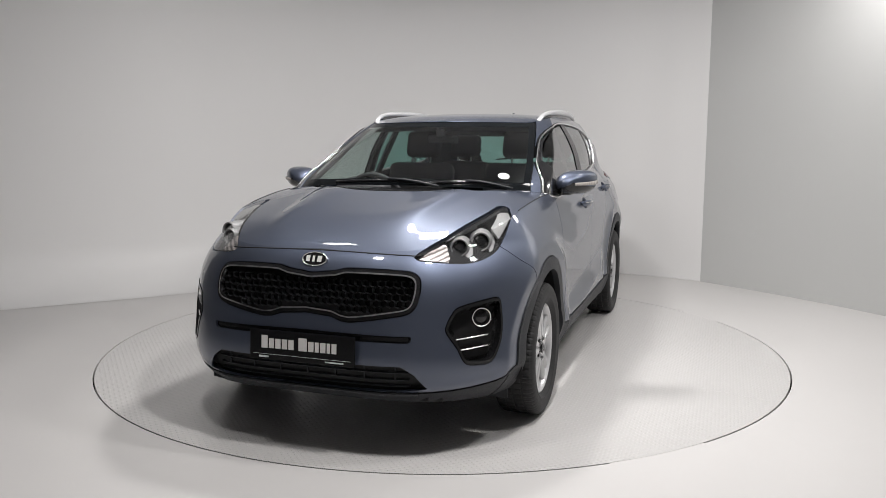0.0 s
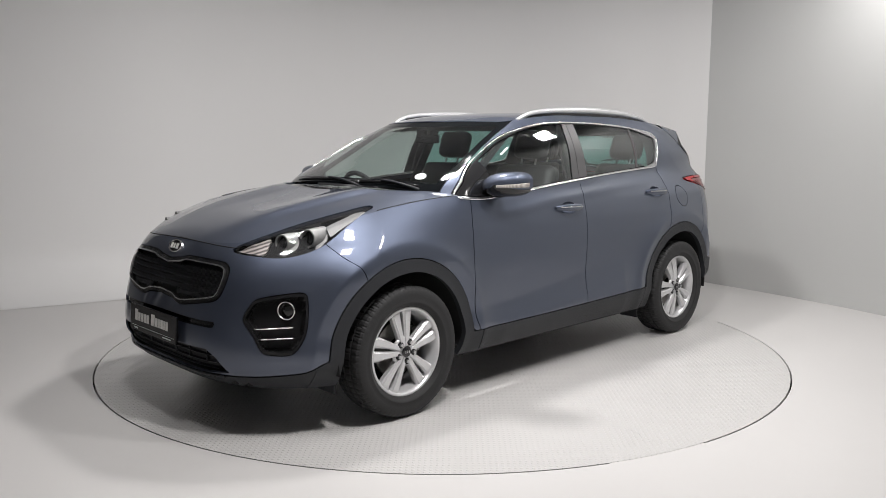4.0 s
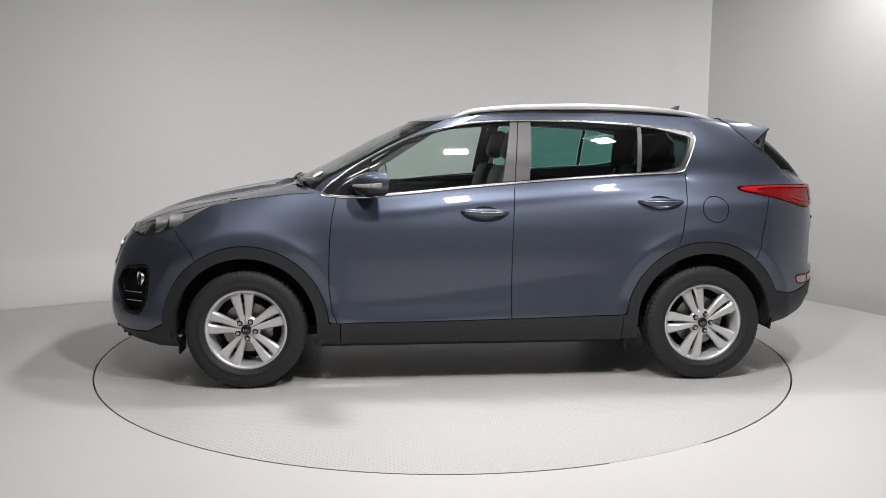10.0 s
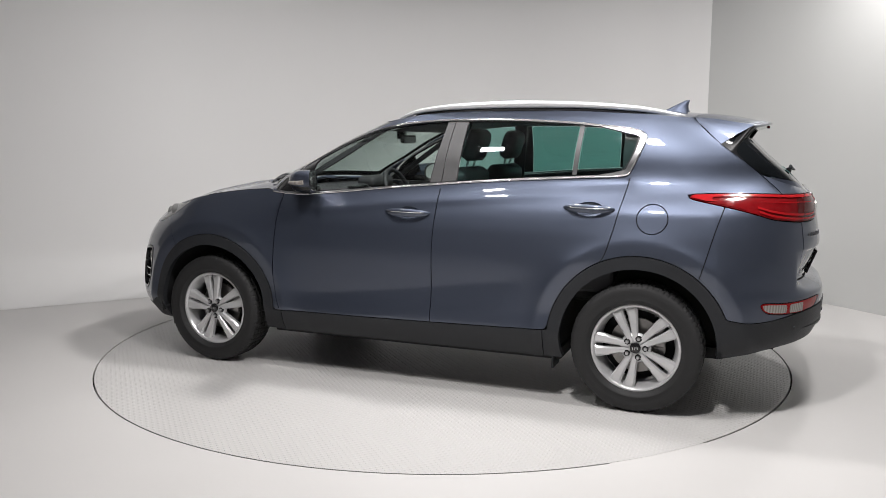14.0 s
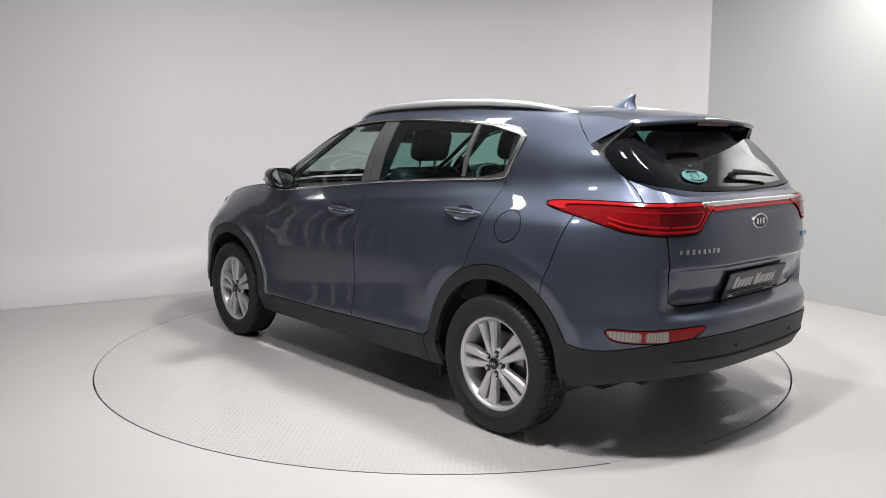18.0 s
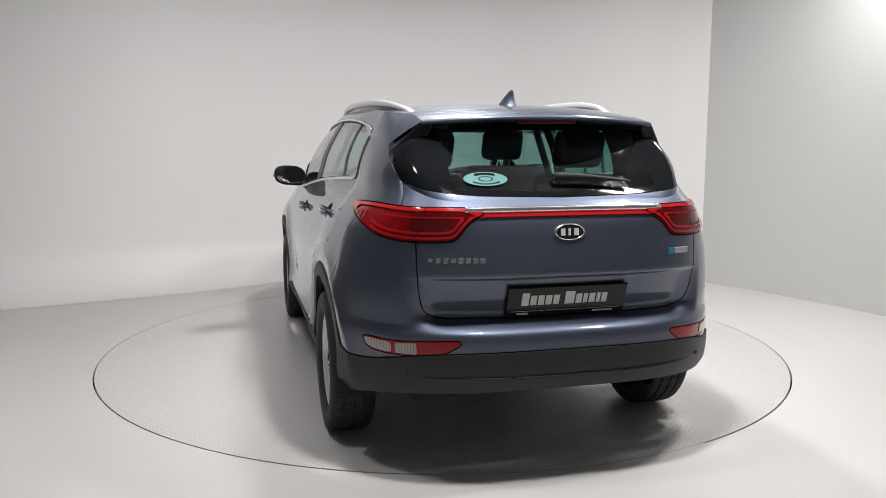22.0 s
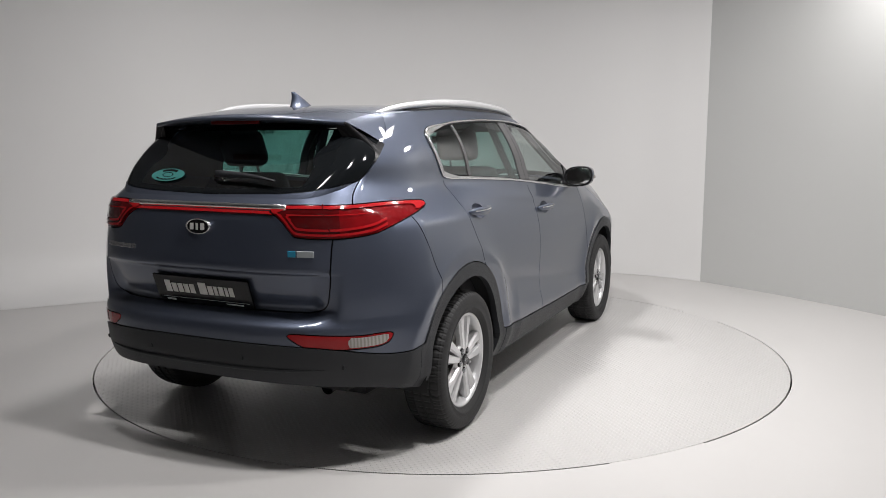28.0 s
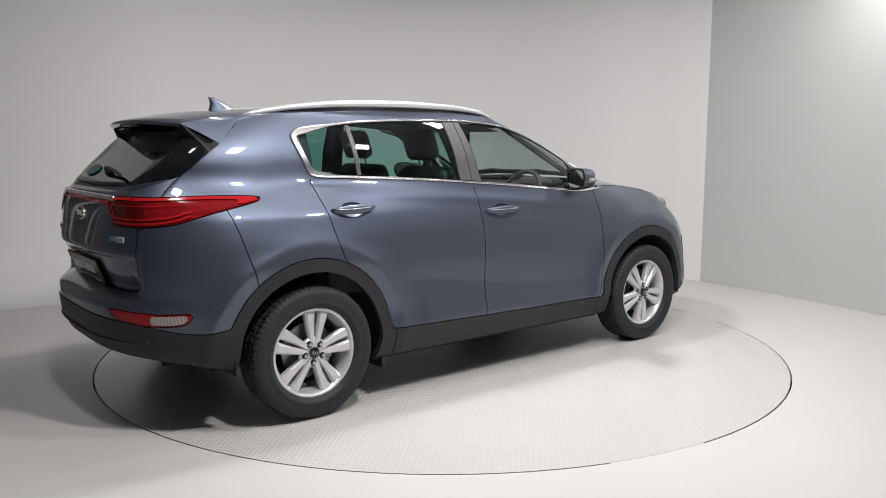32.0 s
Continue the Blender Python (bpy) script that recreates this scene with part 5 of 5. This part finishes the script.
def plate(name, x, z, face, parent, tilt):
    m = Matrix.Translation((x, 0, z)) @ pose(0, 0, 0, 0, tilt)
    bm = bmesh.new()
    box(bm, 0, 0, 0, 0.012, 0.525, 0.135, m, 0.003)
    ob = part(name, bm, M_PLATE, parent, "black dealer number plate with silver bars", smooth=False)
    # lettering as plain bars: a long word, a gap and a second word, a thin rule and small marks
    widths = [0.030, 0.026, 0.026, 0.026, 0.026, 0.0, 0.038, 0.026, 0.020, 0.026, 0.018, 0.024]
    y = -0.205
    for w in [q * 1.28 for q in widths]:
        if w:
            bm = bmesh.new()
            box(bm, face * 0.0068, face * (y + w / 2), 0.014 if w > 0.036 else 0.008, 0.0016, w - 0.007, 0.058 if w > 0.036 else 0.044, m)
            part("letter_bar", bm, M_INK, ob, "plain silver lettering bar")
            y += w
        else:
            y += 0.018
    for yy, ww, hh, zz in ((0, 0.49, 0.0014, -0.042), (-0.19, 0.050, 0.008, -0.054), (0.165, 0.09, 0.006, -0.054)):
        bm = bmesh.new()
        box(bm, face * 0.0066, face * yy, zz, 0.0014, ww, hh, m)
        part("plate_mark", bm, M_WHITEPAPER, ob, "plain white small lettering bar")
    return ob


plate("number_plate", 2.262, 0.492, 1, front_bumper, -4)
plate("number_plate", -2.172, 0.757, -1, tailgate, -20)
for y, w, ln in zip(np.linspace(0.572, 0.372, 8), [0.02] * 8, (0.7, 1, 1, 0.8, 1, 0.9, 1, 1)):
    p = on_end(y, 0.935, -1)
    bm = bmesh.new()
    box(bm, p.x - 0.001, y, 0.936, 0.005, 0.0225, 0.022 * ln, None, 0.002)
    part("letter_bar", bm, M_DARKCHROME, tailgate, "plain dark chrome lettering bar")
for y, w, mt in ((-0.474, 0.034, M_BLUE), (-0.530, 0.074, M_BADGE)):
    p = on_end(y, 0.945, -1)
    bm = bmesh.new()
    box(bm, 0, 0, 0, 0.006, w, 0.026, Matrix.Translation((p.x - 0.003, y, 0.945)) @ pose(0, 0, 0, 0, 0, 14), 0.002)
    part("eco_badge", bm, mt, tailgate, "small blue and silver badge")

# --- wipers, washer, stickers ---
def on_house_front(y, z):
    return SKIN.ray_cast(Vector((4, y, z)), Vector((-1, 0, 0)))[0]


for y0, y1, y2 in ((-0.42, 0.02, 0.22), (0.12, 0.38, 0.62)):
    pts = []
    for y in np.linspace(y0, y2, 14):
        z = 1.166 + 0.010 * math.sin((y - y0) / (y2 - y0) * math.pi) - 0.03 * y * y
        p = on_house_front(y, z)
        pts.append((p.x + 0.008, y, z + 0.006))
    w = part("wiper", to_bm(*sweep(pts, 0.007, 0.009, 8)), M_GLOSS, car, "black windscreen wiper", smooth=True, loc=OFF)
    arm = [(pts[k][0] + dx, pts[k][1] + dy, pts[k][2] + dz) for k, dx, dy, dz in ((13, 0.020, 0.02, -0.014), (11, 0.016, 0, 0.002), (9, 0.010, 0, 0.010), (7, 0.006, 0, 0.012))]
    part("wiper_arm", to_bm(*sweep(arm, 0.008, 0.007, 8)), M_CLAD, w, smooth=True)
pts = []
for y in np.linspace(0.01, -0.32, 10):
    p = SKIN.ray_cast(Vector((-4, y, 1.245 - 0.03 * (y / 0.36) ** 2)), Vector((1, 0, 0)))[0]
    pts.append((p.x - 0.022, y, p.z + 0.016))
w = part("rear_wiper", to_bm(*sweep(pts, 0.010, lambda q: 0.017 - 0.012 * q, 8)), M_CLAD, car, "black rear wiper on the glass", smooth=True, loc=OFF)
bm = bmesh.new()
box(bm, pts[0][0] + 0.010, 0.005, pts[0][2] - 0.018, 0.03, 0.045, 0.034, None, 0.012)
part("wiper_pivot", bm, M_GLOSS, w, smooth=False)


def disc_on(name, c, nrm, rx, rz, mat, label, parent=car, ring_mat=None):
    m = Matrix.Translation(c) @ Vector(nrm).to_track_quat("Y", "Z").to_matrix().to_4x4()
    v, f = lathe([(0.001, 0.001), (1.0, 0.001), (1.0, -0.001)], 36)
    ob = part(name, to_bm([m @ Vector((q[0] * rx, q[1], q[2] * rz)) for q in v], f), mat, parent, label, loc=OFF if parent is car else None)
    if ring_mat:
        bm = bmesh.new()
        for count, rad, lo, hi in ((11, 0.72, 0.30, 0.70), (16, 0.74, 0.22, 0.78)):
            for k in range(count):
                q = math.pi * (lo + (hi - lo) * k / (count - 1)) * (1 if count == 11 else -1)
                box(bm, rad * rx * math.cos(q), 0.0018, rad * rz * math.sin(q), rx * (0.075 if count == 11 else 0.05), 0.001, rz * (0.30 if count == 11 else 0.18), m)
        tagged(part("lettering_bar", bm, ring_mat, ob, "plain dark lettering bars"), kind="stuff")
        v, f = lathe([(0.28, 0.002), (0.33, 0.0022), (0.33, 0.0)], 28)
        part("emblem_ring", to_bm([m @ Vector((q[0] * rx, q[1], q[2] * rz * 1.1)) for q in v], f), ring_mat, ob)
    return ob


h = SKIN.ray_cast(Vector((-4, 0.31, 1.247)), Vector((1, 0, 0)))
disc_on("window_sticker", h[0] + h[1] * 0.004 * (1 if h[1].x < 0 else -1), h[1] if h[1].x < 0 else -h[1], 0.095, 0.040, M_STICKER, "oval turquoise dealer sticker on the rear glass", ring_mat=M_PLATE)
h = SKIN.ray_cast(Vector((4, 0.565, 1.207)), Vector((-1, 0, 0)))
disc_on("window_sticker", h[0] + h[1] * 0.004 * (1 if h[1].x > 0 else -1), h[1] if h[1].x > 0 else -h[1], 0.033, 0.032, M_WHITEPAPER, "round pale windscreen sticker")

# parking sensors, exhaust, tow cover
for y in (-0.66, -0.25, 0.25, 0.66):
    p = on_end(y, 0.470 if abs(y) > 0.5 else 0.500, -1)
    bm = bmesh.new()
    bmesh.ops.create_cone(bm, cap_ends=True, segments=16, radius1=0.010, radius2=0.010, depth=0.012, matrix=pose(p.x - 0.004, y, p.z, 0, -90))
    part("parking_sensor", bm, M_CLAD, rear_bumper, smooth=False)
bm = bmesh.new()
bmesh.ops.create_cone(bm, cap_ends=False, segments=20, radius1=0.028, radius2=0.030, depth=0.22, matrix=pose(-1.86, -0.50, 0.335, 0, 84))
part("exhaust_pipe", bm, M_BEZEL, car, "grey steel exhaust pipe", smooth=True, loc=OFF)
for s in (1, -1):
    for x in (-0.885, 1.73):
        bm = bmesh.new()
        box(bm, x, s * (0.77 if x < 0 else 0.74), 0.215 if x < 0 else 0.230, 0.012, 0.14, 0.09, None, 0.004)
        part("mud_flap", bm, M_CLAD, car, "small black air deflector flap", loc=OFF)

# --- cabin ---
def seat(x, y, w=0.50, lean=18, parent=None):
    bm = bmesh.new()
    box(bm, x + 0.05, y, 0.60, 0.52, w, 0.18, None, 0.06)
    s_ob = part("seat", bm, M_SEAT, car, "dark leather seat", smooth=True, loc=OFF)
    bm = bmesh.new()
    box(bm, 0, 0, 0.33, 0.14, w, 0.66, Matrix.Translation((x - 0.20, y, 0.62)) @ pose(0, 0, 0, 0, -lean), 0.055)
    part("backrest", bm, M_SEAT, s_ob, smooth=True)
    bm = bmesh.new()
    m = Matrix.Translation((x - 0.20, y, 0.62)) @ pose(0, 0, 0, 0, -lean)
    box(bm, 0.01, 0, 0.80, 0.10, 0.27, 0.20, m, 0.045)
    part("headrest", bm, M_SEAT, s_ob, smooth=True)
    for q in (-0.06, 0.06):
        bm = bmesh.new()
        bmesh.ops.create_cone(bm, cap_ends=True, segments=8, radius1=0.007, radius2=0.007, depth=0.14, matrix=m @ Matrix.Translation((0.01, q, 0.69)))
        part("headrest_post", bm, M_SATIN, s_ob)
    return s_ob


seat(0.17, 0.37)
seat(0.17, -0.37)
seat(-0.88, 0.40, 0.44, 22)
seat(-0.88, -0.40, 0.44, 22)
bm = bmesh.new()
box(bm, 0, 0, 0.28, 0.12, 0.5, 0.58, Matrix.Translation((-1.10, 0, 0.62)) @ pose(0, 0, 0, 0, -22), 0.05)
part("rear_centre_backrest", bm, M_SEAT, car, smooth=True, loc=OFF)
bm = bmesh.new()
box(bm, 0.98, 0, 0.97, 0.50, 1.42, 0.26, None, 0.08)
dash = part("dashboard", bm, M_TRIM, car, "dark plastic dashboard", smooth=True, loc=OFF)
bm = bmesh.new()
box(bm, 0.80, -0.37, 1.105, 0.16, 0.34, 0.10, None, 0.04)
part("instrument_hood", bm, M_TRIM, dash, smooth=True)
bm = bmesh.new()
box(bm, 0.75, 0, 1.02, 0.04, 0.26, 0.16, pose(0, 0, 0, 0, 0), 0.01)
part("centre_screen", bm, M_GLOSS, dash, "dark centre display")
m = Matrix.Translation((0.60, -0.37, 1.03)) @ pose(0, 0, 0, 0, -65)
v, f = lathe([(0.185 + 0.016 * math.cos(a), 0.016 * math.sin(a)) for a in np.linspace(0, 2 * math.pi, 11)], 40)
sw = part("steering_wheel", to_bm([m @ Vector((q[0], q[2], q[1])) for q in v], f), M_TRIM, car, "dark steering wheel", smooth=True, loc=OFF)
bm = bmesh.new()
box(bm, 0, 0, -0.01, 0.12, 0.15, 0.05, m, 0.02)
box(bm, 0, 0, 0, 0.04, 0.34, 0.02, m)
part("wheel_boss", bm, M_TRIM, sw, smooth=False)
bm = bmesh.new()
box(bm, 0.36, 0, 1.420, 0.03, 0.21, 0.055, pose(0, 0, 0, 0, 0), 0.012)
rv = part("rear_view_mirror", bm, M_GLOSS, car, "black interior rear-view mirror", loc=OFF)
bm = bmesh.new()
box(bm, 0.41, 0, 1.455, 0.06, 0.05, 0.07, None, 0.012)
part("mirror_stem", bm, M_GLOSS, rv)
for s in (1, -1):
    # inner window pillars and the parcel area
    for x0, x1, z0, z1, w in ((-0.20, -0.28, 1.1, 1.53, 0.075), (0.78, 0.22, 1.14, 1.49, 0.06)):
        y0, y1 = float(greenhouse(z0)) - 0.06, float(greenhouse(z1)) - 0.06
        rows = [[(x0 + w / 2, s * y0, z0), (x0 - w / 2, s * y0, z0)], [(x1 + w / 2, s * y1, z1), (x1 - w / 2, s * y1, z1)]]
        v = [p for r in rows for p in r] + [(p[0], p[1] - s * 0.02, p[2]) for r in rows for p in r]
        part("inner_pillar", to_bm(v, [(0, 1, 3, 2), (4, 5, 7, 6), (0, 2, 6, 4), (1, 3, 7, 5), (0, 1, 5, 4), (2, 3, 7, 6)]), M_TRIM, car, loc=OFF)
    bm = bmesh.new()
    box(bm, -0.2, s * 0.78, 0.85, 2.0, 0.05, 0.5, None, 0.02)
    part("door_card", bm, M_TRIM, car, loc=OFF)
bm = bmesh.new()
box(bm, -1.55, 0, 1.06, 0.75, 1.2, 0.03, None, 0.01)
part("parcel_shelf", bm, M_TRIM, car, "dark luggage cover", loc=OFF)


def motions():
    rows = [(t, pose(0, 0, 0, 0, 0, -109.4414 - 6.62212 * t)) for t in np.linspace(0, 32, 33)]
    walk(car, rows)
    walk(turntable, rows)


motions()
